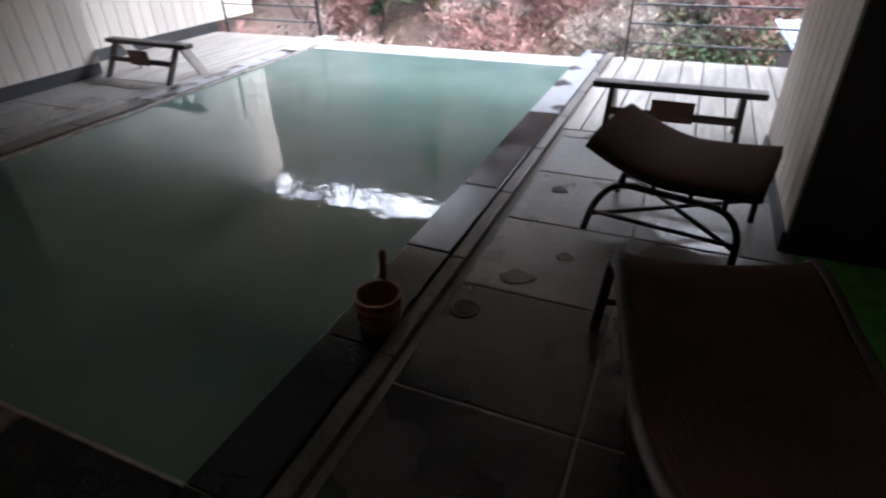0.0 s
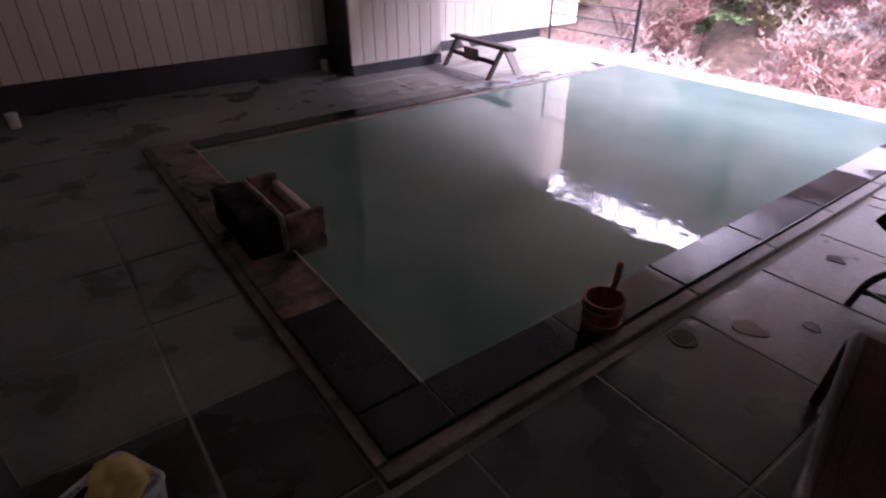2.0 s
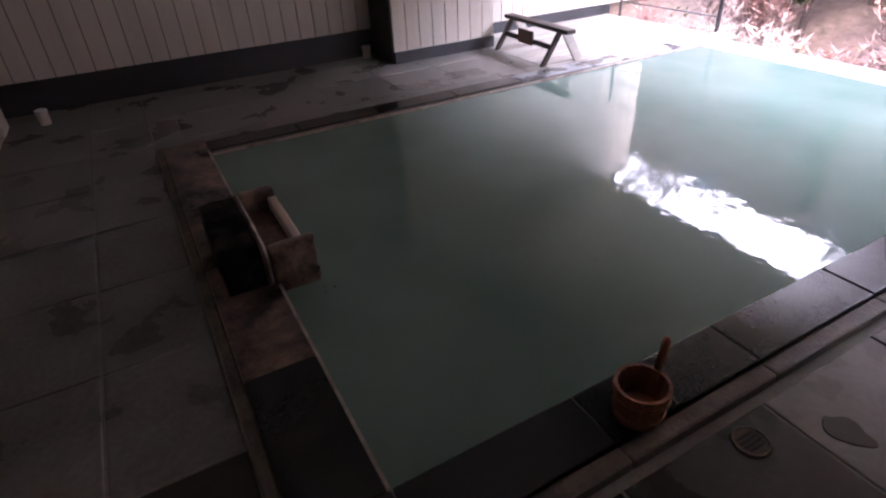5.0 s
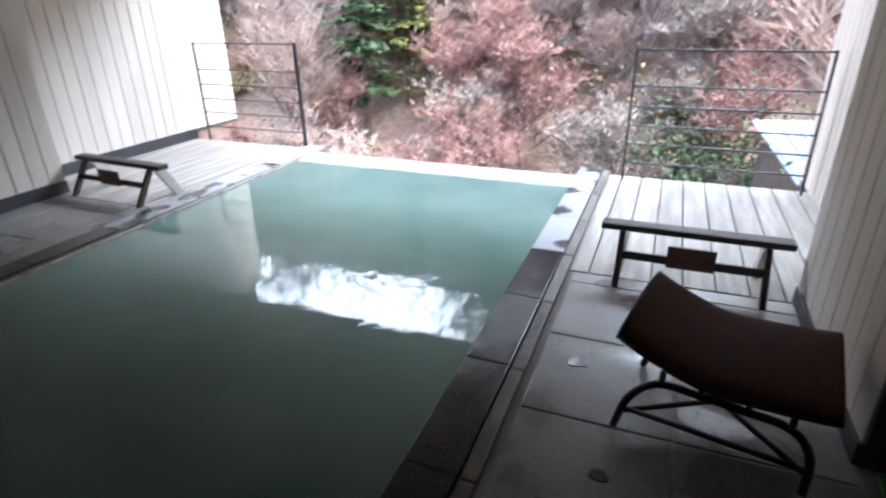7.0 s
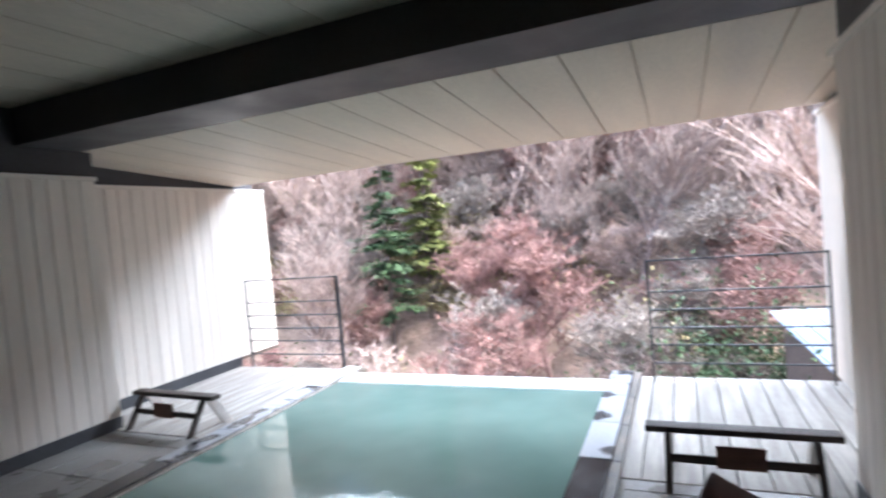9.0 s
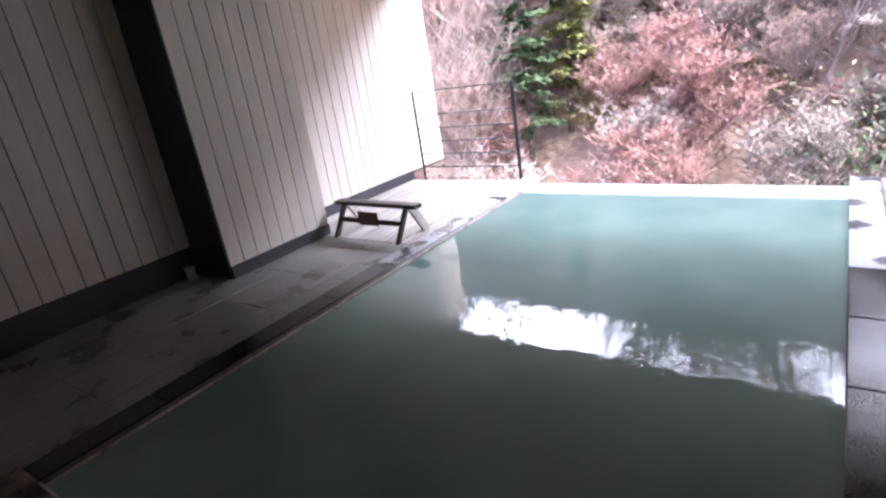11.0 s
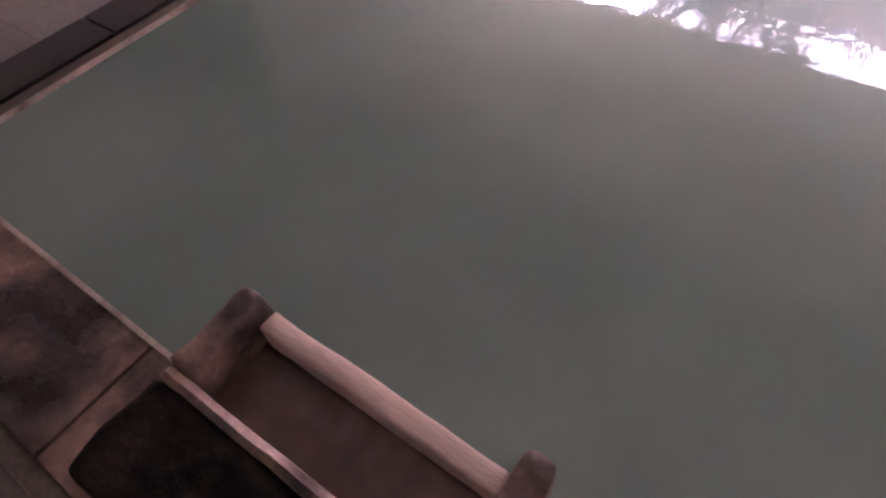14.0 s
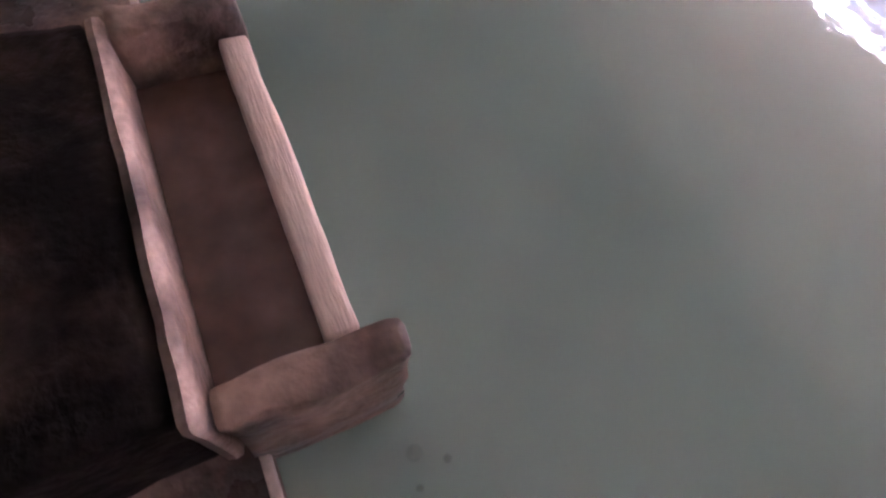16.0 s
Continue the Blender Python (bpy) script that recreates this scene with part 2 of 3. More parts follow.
def piece(name, me, parent, x, y, z, rz=0.0, scale=(1, 1, 1)):
    """One more object on a shared mesh, under its thing."""
    ob = new(name, me)
    ob.parent = parent
    ob.matrix_basis = Matrix.LocRotScale((x, y, z), Euler((0, 0, rz)), scale)
    return ob


def solid(name, bm, material, label, category, kind="structure", smooth=False):
    return tagged(new(name, mesh_of(name, bm, material, smooth)), label, category, kind=kind)


def thing(name, label, category, m=None, group=""):
    ob = tagged(new(name), label, category, group)
    if m:
        ob.matrix_basis = m
    return ob


def B(*a, **k):
    return box(bmesh.new(), *a, **k)


# ---- the plan, in metres ----
POOL_W, POOL_L = 3.09, 5.05          # water: x -3.09 to 0, y 0 to 5.05
RIM_Z, WATER_Z = 0.054, 0.012
X_L, X_R = -5.15, 2.05               # recessed side walls
P_L, P_R = -4.585, 1.60              # panels that stand forward
P_Y0, P_Y1 = 2.148, 3.405
DECK_Y, DECK_END = 3.31, 5.66
WALL_TOP, BACK_Y, REAR_Y = 2.52, -1.42, -3.3
TILE = 0.64

# ---- floor ----
bm = bmesh.new()
for x0, y0, x1, y1 in ((X_L - 0.2, REAR_Y, X_R + 0.2, -0.3), (X_L - 0.2, -0.3, -3.36, 3.31), (0.2, -0.3, X_R + 0.2, 3.31)):
    box(bm, x0, y0, -0.3, x1, y1, -0.004)
floor = solid("floor", bm, GROUT, "grey stone tile floor, wet and stained, with pale joints", "floor")
bm = bmesh.new()
for x0, x1 in ((X_L - 0.2, -3.36), (0.2, X_R + 0.2)):
    box(bm, x0, 3.31, -0.3, x1, DECK_END, -0.05)
deck_base = solid("floor_deck", bm, GROUT, "weathered grey timber deck beside the pool", "deck")

# ---- pool ----
bm = bmesh.new()
box(bm, -3.36, -0.29, -1.0, -POOL_W, 5.72, 0.012)
box(bm, 0.0, -0.29, -1.0, 0.216, 5.69, 0.030)
box(bm, -POOL_W, -0.29, -1.0, 0.0, 0.0, 0.030)
box(bm, -POOL_W, -0.001, -1.0, 0.0, 5.4, -0.7)
pool = solid("pool_basin", bm, RIM_FACE, "dark stone bath basin sunk into the floor", "pool")
nx, ny = 60, 100
water = bmesh.new()
grid = [[water.verts.new((-POOL_W - 0.005 + (POOL_W + 0.01) * i / nx, -0.005 + (POOL_L + 0.03) * j / ny, WATER_Z)) for i in range(nx + 1)] for j in range(ny + 1)]
for j in range(ny):
    for i in range(nx):
        water.faces.new((grid[j][i], grid[j][i + 1], grid[j + 1][i + 1], grid[j + 1][i]))
solid("water", water, WATER, "milky green hot spring water filling the bath", "water", smooth=True)

# the overflow edge, white with mineral crust
bm = bmesh.new()
prof = [(POOL_L - 0.02, -0.05), (POOL_L + 0.0, 0.010), (POOL_L + 0.12, 0.026), (POOL_L + 0.40, 0.020), (POOL_L + 0.46, -0.02), (POOL_L + 0.46, -0.9), (POOL_L - 0.02, -0.9)]
n = 40
rings = []
for i in range(n + 1):
    x = -POOL_W + POOL_W * i / n
    rings.append([bm.verts.new((x, y, z + 0.004 * noise.noise((x * 3, y * 5, 0)))) for y, z in prof])
for a, b in zip(rings, rings[1:]):
    for k in range(len(prof)):
        q = (k + 1) % len(prof)
        bm.faces.new((a[k], b[k], b[q], a[q]))
solid("overflow_edge", bm, WEIR, "white mineral-crusted overflow edge of the bath", "pool edge", smooth=True)


# ---- walls ----
def boarded_wall(name, axis, at, a, b, z0, z1, label, face, step=0.165):
    """A wall with a dark backing and upright cream boards on the side that face points to."""
    t = 0.15
    back = at - face * t
    lo, hi = sorted((at - face * 0.012, back))
    if axis == "x":
        w = solid(name, B(lo, a, z0 - 0.05, hi, b, z1), GROOVE, label, "wall")
    else:
        w = solid(name, B(a, lo, z0 - 0.05, b, hi, z1), GROOVE, label, "wall")
    count = max(1, round((b - a) / step))
    s = (b - a) / count
    me = mesh_of("board", B(-0.010, -s / 2 + 0.004, 0, 0.010, s / 2 - 0.004, z1 - z0, bevel=0.003), WALL)
    for i in range(count):
        c = a + s * (i + 0.5)
        if axis == "x":
            piece("board", me, w, at - face * 0.010, c, z0)
        else:
            piece("board", me, w, c, at - face * 0.010, z0, math.pi / 2)
    return w


def skirting(name, x0, y0, x1, y1, h):
    solid(name, B(x0, y0, -0.005, x1, y1, h, bevel=0.004), BASE, "dark grey skirting along the boarded wall", "baseboard")


# ---- ceiling ----
bm = bmesh.new()
slope = 0.08
def soffit_z(y):
    return 2.59 + (5.92 - y) * slope
m = Matrix.Translation((0, 5.92, soffit_z(5.92))) @ Matrix.Rotation(-math.atan(slope), 4, "X")
length = 2.6 / math.cos(math.atan(slope))
x = X_L - 0.15
while x < X_R + 0.2:
    box(bm, x + 0.006, -length, 0.0, x + 0.444, 0, 0.03, m)
    x += 0.45
box(bm, X_L - 0.2, -length, 0.032, X_R + 0.3, 0.02, 0.20, m)
solid("ceiling_soffit", bm, SOFFIT, "sloping cream boarded soffit over the bath", "ceiling")
bm = bmesh.new()
x = X_L - 0.15
while x < X_R + 0.2:
    box(bm, x + 0.004, REAR_Y, 3.13, x + 0.446, 2.73, 3.16)
    x += 0.45
box(bm, X_L - 0.2, REAR_Y, 3.142, X_R + 0.3, 3.3, 3.45)
solid("ceiling", bm, SOFFIT, "cream boarded ceiling above the indoor side", "ceiling")
bm = B(X_L - 0.1, 2.72, 2.80, X_R + 0.1, 3.34, 3.4, bevel=0.006)
solid("beam", bm, BEAM, "dark painted ceiling beam across the room", "beam")

# fence line and its rails
RAILS = (0.905, 0.72, 0.54, 0.365, 0.18)


def fence(x0, x1, y, r0, r1, label):
    f = thing("fence", label, "fence", Matrix.Translation(((x0 + x1) / 2, y, 0)), "fences at the deck edge")
    h = (x1 - x0) / 2
    part("post", B(-h - r0, -0.012, -0.1, -h + r0, 0.012, 1.22, bevel=0.003), FENCE, f)
    part("post", B(h - r1, -0.014, -0.1, h + r1, 0.014, 1.235, bevel=0.003), FENCE, f)
    part("top_rail", B(-h - r0, -0.014, 1.212, h + r1, 0.014, 1.228, bevel=0.003), FENCE, f)
    me = mesh_of("rail", tube(bmesh.new(), [(-h, 0, 0), (h, 0, 0)], 0.009, 8), FENCE)
    for z in RAILS:
        piece("rail", me, f, 0, 0, z)
    return f


fence(-4.945, -3.41, 5.70, 0.014, 0.020, "dark steel fence with thin rails beside the cream wall")
fence(0.427, 1.97, 5.53, 0.010, 0.010, "dark steel fence with thin rails at the deck edge")


# ---- trestles ----
def trestle(cx, cy, rz, length, label):
    t = thing("trestle", label, "trestle", Matrix.Translation((cx, cy, 0)) @ Matrix.Rotation(rz, 4, "Z"), "low trestles")
    h = length / 2
    part("top_bar", B(-h, -0.055, 0.30, h, 0.055, 0.342, bevel=0.008), DARK_WOOD, t)
    for sx in (-1, 1):
        for sy, material in ((-1, DARK_WOOD), (1, PALE_WOOD)):
            bm = bmesh.new()
            lx = sx * (h - 0.135)
            m = Matrix(((1, 0, 0, lx), (0, 1, -sy * 0.62, 0), (0, 0, 1, 0), (0, 0, 0, 1)))
            half = 0.028 if sy < 0 else 0.055
            box(bm, -0.018, sy * 0.225 - half, 0.0, 0.018, sy * 0.225 + half, 0.305, m, bevel=0.004)
            part("leg", bm, material, t)
    part("stretcher", B(-h + 0.13, -0.135, 0.145, h - 0.13, -0.108, 0.195, bevel=0.005), DARK_WOOD, t)
    part("plate", B(-0.135, -0.152, 0.135, 0.135, -0.134, 0.275, bevel=0.003), PLATE, t, "reddish-brown square wooden plate")
    return t


trestle(1.007, 3.42, -0.01, 1.09, "dark wooden trestle with a square plate on the deck")
trestle(-3.963, 3.54, -0.05, 1.15, "dark wooden trestle with pale legs beside the cream wall")


# ---- woven furniture ----
def sheet(fx, nu, nv, thick):
    """A padded sheet: fx(u, v) gives its upper face, and it is thick below."""
    bm = bmesh.new()
    top = [[Vector(fx(i / nu, j / nv)) for i in range(nu + 1)] for j in range(nv + 1)]
    up = [[bm.verts.new(p) for p in row] for row in top]
    low = []
    for j, row in enumerate(top):
        line = []
        for i, p in enumerate(row):
            du = top[j][min(i + 1, nu)] - top[j][max(i - 1, 0)]
            dv = top[min(j + 1, nv)][i] - top[max(j - 1, 0)][i]
            line.append(bm.verts.new(p - du.cross(dv).normalized() * thick))
        low.append(line)
    for j in range(nv):
        for i in range(nu):
            bm.faces.new((up[j][i], up[j][i + 1], up[j + 1][i + 1], up[j + 1][i]))
            bm.faces.new((low[j][i], low[j + 1][i], low[j + 1][i + 1], low[j][i + 1]))
    for i in range(nu):
        bm.faces.new((up[0][i], low[0][i], low[0][i + 1], up[0][i + 1]))
        bm.faces.new((up[nv][i], up[nv][i + 1], low[nv][i + 1], low[nv][i]))
    for j in range(nv):
        bm.faces.new((up[j][0], up[j + 1][0], low[j + 1][0], low[j][0]))
        bm.faces.new((up[j][nu], low[j][nu], low[j + 1][nu], up[j + 1][nu]))
    return bm


def footstool():
    f = thing("footstool", "brown woven rattan footstool with a curved seat on bent poles", "footstool",
              Matrix.Translation((1.125, 2.10, 0)) @ Matrix.Rotation(radians(-11), 4, "Z"))

    def top(u, v):
        x = (u - 0.5) * 0.73
        z = 0.375 + 0.125 * max(0, (0.5 - u) * 2) ** 1.6 + 0.03 * max(0, (u - 0.5) * 2) ** 2
        edge = 0.02 * (abs(v - 0.5) * 2) ** 6
        return (x, (v - 0.5) * 0.60, z - edge)
    part("seat", sheet(top, 24, 14, 0.055), WEAVE, f, smooth=True)
    for y in (-0.27, 0.22):
        hoop = smooth_line([(-0.36, y, 0.0), (-0.315, y, 0.16), (-0.22, y, 0.265), (-0.08, y, 0.275), (0.08, y, 0.27), (0.24, y, 0.255), (0.315, y, 0.16), (0.325, y, 0.0)], 5)
        part("leg_hoop", tube(bmesh.new(), hoop, 0.016, 8), TUBE, f, smooth=True)
        part("stretcher", tube(bmesh.new(), [(-0.325, y, 0.105), (0.32, y, 0.105)], 0.011, 8), TUBE, f, smooth=True)
        for x in (-0.2, -0.06, 0.1, 0.24):
            part("spindle", tube(bmesh.new(), [(x, y, 0.26), (x, y, 0.335)], 0.012, 8), TUBE, f, smooth=True)
    part("brace", tube(bmesh.new(), [(-0.325, 0.22, 0.13), (0.32, -0.27, 0.085)], 0.011, 8), TUBE, f, smooth=True)
    part("brace", tube(bmesh.new(), [(-0.325, -0.27, 0.092), (0.32, 0.22, 0.12)], 0.011, 8), TUBE, f, smooth=True)


def lounge_chair():
    c = thing("lounge_chair", "brown woven rattan lounge chair with a reclined back", "chair",
              Matrix.Translation((1.245, 1.12, 0)) @ Matrix.Rotation(radians(15), 4, "Z"))
    line = smooth_line([(0, 0.02, 0.36), (0, -0.02, 0.425), (0, -0.12, 0.425), (0, -0.32, 0.375), (0, -0.52, 0.345), (0, -0.68, 0.355), (0, -0.90, 0.45), (0, -1.12, 0.58), (0, -1.26, 0.68)], 5)

    def top(u, v):
        p = line[min(len(line) - 1, round(v * (len(line) - 1)))]
        width = 0.56 + 0.10 * v
        sag = 0.03 * (1 - (2 * u - 1) ** 2)
        return ((0.5 - u) * width, p.y, p.z - sag)
    part("seat", sheet(top, 16, len(line) - 1, 0.03), WEAVE, c, smooth=True)
    for sx in (-1, 1):
        rail = [(sx * (0.285 + 0.05 * i / len(line)), p.y, p.z - 0.012) for i, p in enumerate(line)]
        part("side_rail", tube(bmesh.new(), rail, 0.021, 8), TUBE, c, smooth=True)
        leg = smooth_line([(sx * 0.315, 0.10, 0.0), (sx * 0.305, 0.06, 0.2), (sx * 0.30, 0.0, 0.37), (sx * 0.3, -0.12, 0.41)], 4)
        part("leg", tube(bmesh.new(), leg, 0.019, 8), TUBE, c, smooth=True)
        leg = smooth_line([(sx * 0.30, -0.72, 0.0), (sx * 0.30, -0.62, 0.2), (sx * 0.30, -0.5, 0.33)], 4)
        part("leg", tube(bmesh.new(), leg, 0.019, 8), TUBE, c, smooth=True)
    part("stretcher", tube(bmesh.new(), [(-0.31, 0.06, 0.16), (0.31, 0.06, 0.16)], 0.012, 8), TUBE, c, smooth=True)


footstool()
lounge_chair()


# ---- bucket ----
def bucket():
    b = thing("hand_bucket", "small reddish wooden hand bucket with one tall stave", "bucket",
              Matrix.Translation((0.165, 0.815, RIM_Z)) @ Matrix.Rotation(radians(-6), 4, "Z"))
    r0, r1, h, k = 0.078, 0.090, 0.135, 18
    for i in range(k):
        if i == 5:
            continue
        bm = bmesh.new()
        a0, a1 = 2 * math.pi * i / k + 0.012, 2 * math.pi * (i + 1) / k - 0.012
        vs = []
        for z, r in ((0, r0), (h, r1)):
            for rr in (r, r - 0.012):
                for a in (a0, a1):
                    vs.append(bm.verts.new((rr * math.cos(a), rr * math.sin(a), z)))
        for q in ((0, 1, 5, 4), (2, 6, 7, 3), (0, 4, 6, 2), (1, 3, 7, 5), (4, 5, 7, 6), (0, 2, 3, 1)):
            bm.faces.new([vs[j] for j in q])
        part("stave", bm, CEDAR, b)
    a = 2 * math.pi * 5.5 / k
    m = Matrix.Rotation(a, 4, "Z")
    bm = B(r0 - 0.008, -0.014, 0.0, r0 + 0.006, 0.014, 0.14, m, bevel=0.003)
    tube(bm, [m @ Vector(p) for p in ((r0 + 0.004, 0, 0.12), (r1 + 0.012, 0, 0.19), (r1 + 0.02, 0, 0.24), (r1 + 0.023, 0, 0.255))], [0.013, 0.014, 0.015, 0.008], 8)
    part("handle", bm, CEDAR, b, smooth=True)
    part("bottom", tube(bmesh.new(), [(0, 0, 0.012), (0, 0, 0.022)], r0 - 0.008, 24), CEDAR, b)
    for z in (0.03, 0.095):
        bm = bmesh.new()
        ring = [(math.cos(2 * math.pi * i / 32), math.sin(2 * math.pi * i / 32)) for i in range(33)]
        rr = r0 + (r1 - r0) * z / h + 0.002
        tube(bm, [(rr * cx, rr * cy, z) for cx, cy in ring], 0.004, 6)
        part("hoop", bm, HOOP, b, smooth=True)


bucket()


# ---- spout ----
def worn_block(x0, y0, z0, x1, y1, z1, cut, amount, scale, seed, keep=None, bevel=0.012):
    """A block with rounded, lumpy edges; keep: the height under which it stays flat."""
    bm = B(x0, y0, z0, x1, y1, z1, bevel=bevel)
    for axis, lo, hi in ((0, x0, x1), (1, y0, y1), (2, z0, z1)):
        n = max(1, int((hi - lo) / cut))
        for k in range(1, n):
            at, way = Vector((0, 0, 0)), Vector((0, 0, 0))
            at[axis], way[axis] = lo + (hi - lo) * k / n, 1
            bmesh.ops.bisect_plane(bm, geom=bm.verts[:] + bm.edges[:] + bm.faces[:], plane_co=at, plane_no=way)
    shift = Vector((seed, seed * 0.7, 0))
    for v in bm.verts:
        if keep is not None and v.co.z < keep:
            continue
        p = v.co * scale + shift
        v.co += Vector((noise.noise(p), noise.noise(p + Vector((5, 0, 0))), noise.noise(p + Vector((0, 7, 0))))) * amount
    return bm


def spout():
    block = thing("spout_block", "blackened rough stone block on the bath's front rim", "stone block", Matrix.Translation((-1.512, -0.10, RIM_Z)))
    part("block", worn_block(-0.295, -0.125, -0.002, 0.295, 0.052, 0.205, 0.035, 0.012, 11, 2.0, 0.01, 0.016), CAP, block, smooth=True)
    s = thing("water_spout", "wet reddish wooden trough that pours hot water into the bath", "water spout", Matrix.Translation((-1.497, 0.0, 0.0)))
    part("back", worn_block(-0.300, -0.050, 0.056, 0.292, -0.024, 0.268, 0.03, 0.003, 16, 4.0, 0.08, 0.014), BACK_EDGE, s, "pale worn edge against the dark block", smooth=True)
    part("bottom", B(-0.245, -0.023, 0.056, 0.245, 0.140, 0.085), SPOUT_WOOD, s)
    part("front_lip", worn_block(-0.246, 0.108, 0.030, 0.246, 0.150, 0.233, 0.04, 0.003, 12, 8.0, None, 0.008), LIP, s, "bleached pale wooden lip", smooth=True)
    for sx, top, reach in ((-1, 0.278, 0.155), (1, 0.250, 0.190)):
        x0, x1 = sorted((sx * 0.247, sx * 0.300))
        bm = worn_block(x0, -0.023, -0.06, x1, reach, top, 0.026, 0.010, 15, 3.0 + sx, None, 0.014)
        part("end_board", bm, DEPOSIT, s, smooth=True)
    part("water_inside", B(-0.247, -0.023, 0.086, 0.247, 0.110, 0.172), TROUGH_WATER, s, "shallow brownish water")


TROUGH_WATER = mat("brown_trough_water", (0.17, 0.105, 0.085), 0.10, 0.35, 7, 24, 0.10, second=(0.10, 0.062, 0.05))
BACK_EDGE = mat("crusted_pale_edge", (0.46, 0.36, 0.31), 0.5, 0.35, 9, 70, 0.5, second=(0.10, 0.066, 0.055), patch=0.44, rough_vary=0.15)
spout()


def bubble(x, y, r):
    bm = bmesh.new()
    bmesh.ops.create_uvsphere(bm, u_segments=20, v_segments=12, radius=r)
    for v in bm.verts:
        v.co.z = max(v.co.z, -0.15 * r) * 0.8
    ob = tagged(new("bubble", mesh_of("bubble", bm, GLASS, True)), "small clear bubble floating on the milky water", "bubble", "bubbles")
    ob.matrix_basis = Matrix.Translation((x, y, WATER_Z + 0.001))


for bx, by, br in ((-1.13, 0.175, 0.012), (-1.105, 0.215, 0.006), (-1.085, 0.165, 0.005)):
    bubble(bx, by, br)


# ---- small things ----
def drain():
    d = thing("floor_drain", "round dark iron floor drain set in the stone tiles", "drain", Matrix.Translation((0.41, 1.07, 0.0)))
    part("plate", tube(bmesh.new(), [(0, 0, 0.0), (0, 0, 0.006)], 0.05, 28), IRON, d)
    bm = bmesh.new()
    tube(bm, [(0.055 * math.cos(2 * math.pi * i / 32), 0.055 * math.sin(2 * math.pi * i / 32), 0.003) for i in range(33)], 0.006, 6)
    part("ring", bm, RIM_FACE, d, smooth=True)
    for x in (-0.024, -0.008, 0.008, 0.024):
        w = math.sqrt(0.04 ** 2 - x * x)
        part("slot", B(x - 0.004, -w, 0.006, x + 0.004, w, 0.008), BLACK_CLOTH, d)


drain()


def basket():
    b = thing("laundry_basket", "white plastic basket with slotted sides on the floor", "basket", Matrix.Translation((-0.04, -1.06, 0)) @ Matrix.Rotation(radians(-62), 4, "Z"))
    w, d, h = 0.145, 0.105, 0.17
    part("bottom", B(-w * 0.85, -d * 0.85, 0.0, w * 0.85, d * 0.85, 0.006), PLASTIC, b)
    rim = bmesh.new()
    loop = []
    for cx, cy, a0 in ((1, 1, 0), (-1, 1, 90), (-1, -1, 180), (1, -1, 270)):
        for k in range(5):
            a = radians(a0 + k * 22.5)
            loop.append((cx * (w - 0.03) + 0.03 * math.cos(a), cy * (d - 0.03) + 0.03 * math.sin(a), h))
    tube(rim, loop + [loop[0]], 0.008, 6)
    part("rim", rim, PLASTIC, b, smooth=True)
    bars = bmesh.new()
    for k in range(len(loop)):
        p, q = Vector(loop[k]), Vector(loop[(k + 1) % len(loop)])
        steps = max(1, round((q - p).length / 0.022))
        for i in range(steps):
            v = p.lerp(q, i / steps)
            tube(bars, [(v.x * 0.86, v.y * 0.86, 0.0), (v.x * 0.99, v.y * 0.99, h)], 0.0055, 4)
    for z in (0.04, 0.08, 0.12, 0.15):
        f = 0.86 + 0.13 * z / h
        tube(bars, [(x * f, y * f, z) for x, y, _ in loop + [loop[0]]], 0.006, 4)
    tagged(part("slotted_sides", bars, PLASTIC, b), kind="stuff")

    def heap(name, material, label, cx, cy, cz, rx, ry, rz, seed):
        bm = bmesh.new()
        bmesh.ops.create_icosphere(bm, subdivisions=4, radius=1)
        for v in bm.verts:
            f = 1 + 0.34 * noise.noise(v.co * 1.7 + Vector((seed, 0, 0))) + 0.16 * abs(noise.noise(v.co * 4 + Vector((0, seed, 0))))
            v.co = Vector((v.co.x * rx, v.co.y * ry, max(v.co.z, -0.5) * rz)) * f
        ob = solid(name, bm, material, label, "cloth", kind="", smooth=True)
        ob.matrix_basis = b.matrix_basis @ Matrix.Translation((cx, cy, cz))
    heap("black_garment", BLACK_CLOTH, "crumpled black clothes lying in the white basket", 0.02, 0.0, 0.115, 0.115, 0.085, 0.075, 3.0)
    heap("towel", TOWEL, "crumpled yellow towel on top of the basket", -0.055, 0.02, 0.195, 0.075, 0.075, 0.075, 9.0)
    heap("pale_cloth", PALE_CLOTH, "small pale cloth tucked beside the yellow towel", 0.045, 0.055, 0.175, 0.06, 0.028, 0.04, 5.0)


basket()


def pipe_stub(x, y, label):
    p = thing("pipe_cap", label, "pipe", Matrix.Translation((x, y, 0)), "pipe caps")
    part("body", tube(bmesh.new(), [(0, 0, 0), (0, 0, 0.10)], 0.045, 16), TRIM, p, smooth=False)
    part("cap", tube(bmesh.new(), [(0, 0, 0.10), (0, 0, 0.125), (0, 0, 0.13)], [0.05, 0.05, 0.04], 16), PLASTIC, p)


pipe_stub(-4.74, -1.10, "short pale capped pipe standing at the wall's foot")
pipe_stub(-5.06, 2.02, "short pale capped pipe beside the wall panel")
solid("turf_mat", B(1.66, 0.75, 0.0, 2.03, 1.96, 0.02, bevel=0.005), TURF, "bright green artificial turf mat on the floor", "mat", kind="")

WET = mat("thin_film_of_water", (0.07, 0.066, 0.062), 0.05, 0.2, 6, 40, 0.0, rough_vary=0.03)


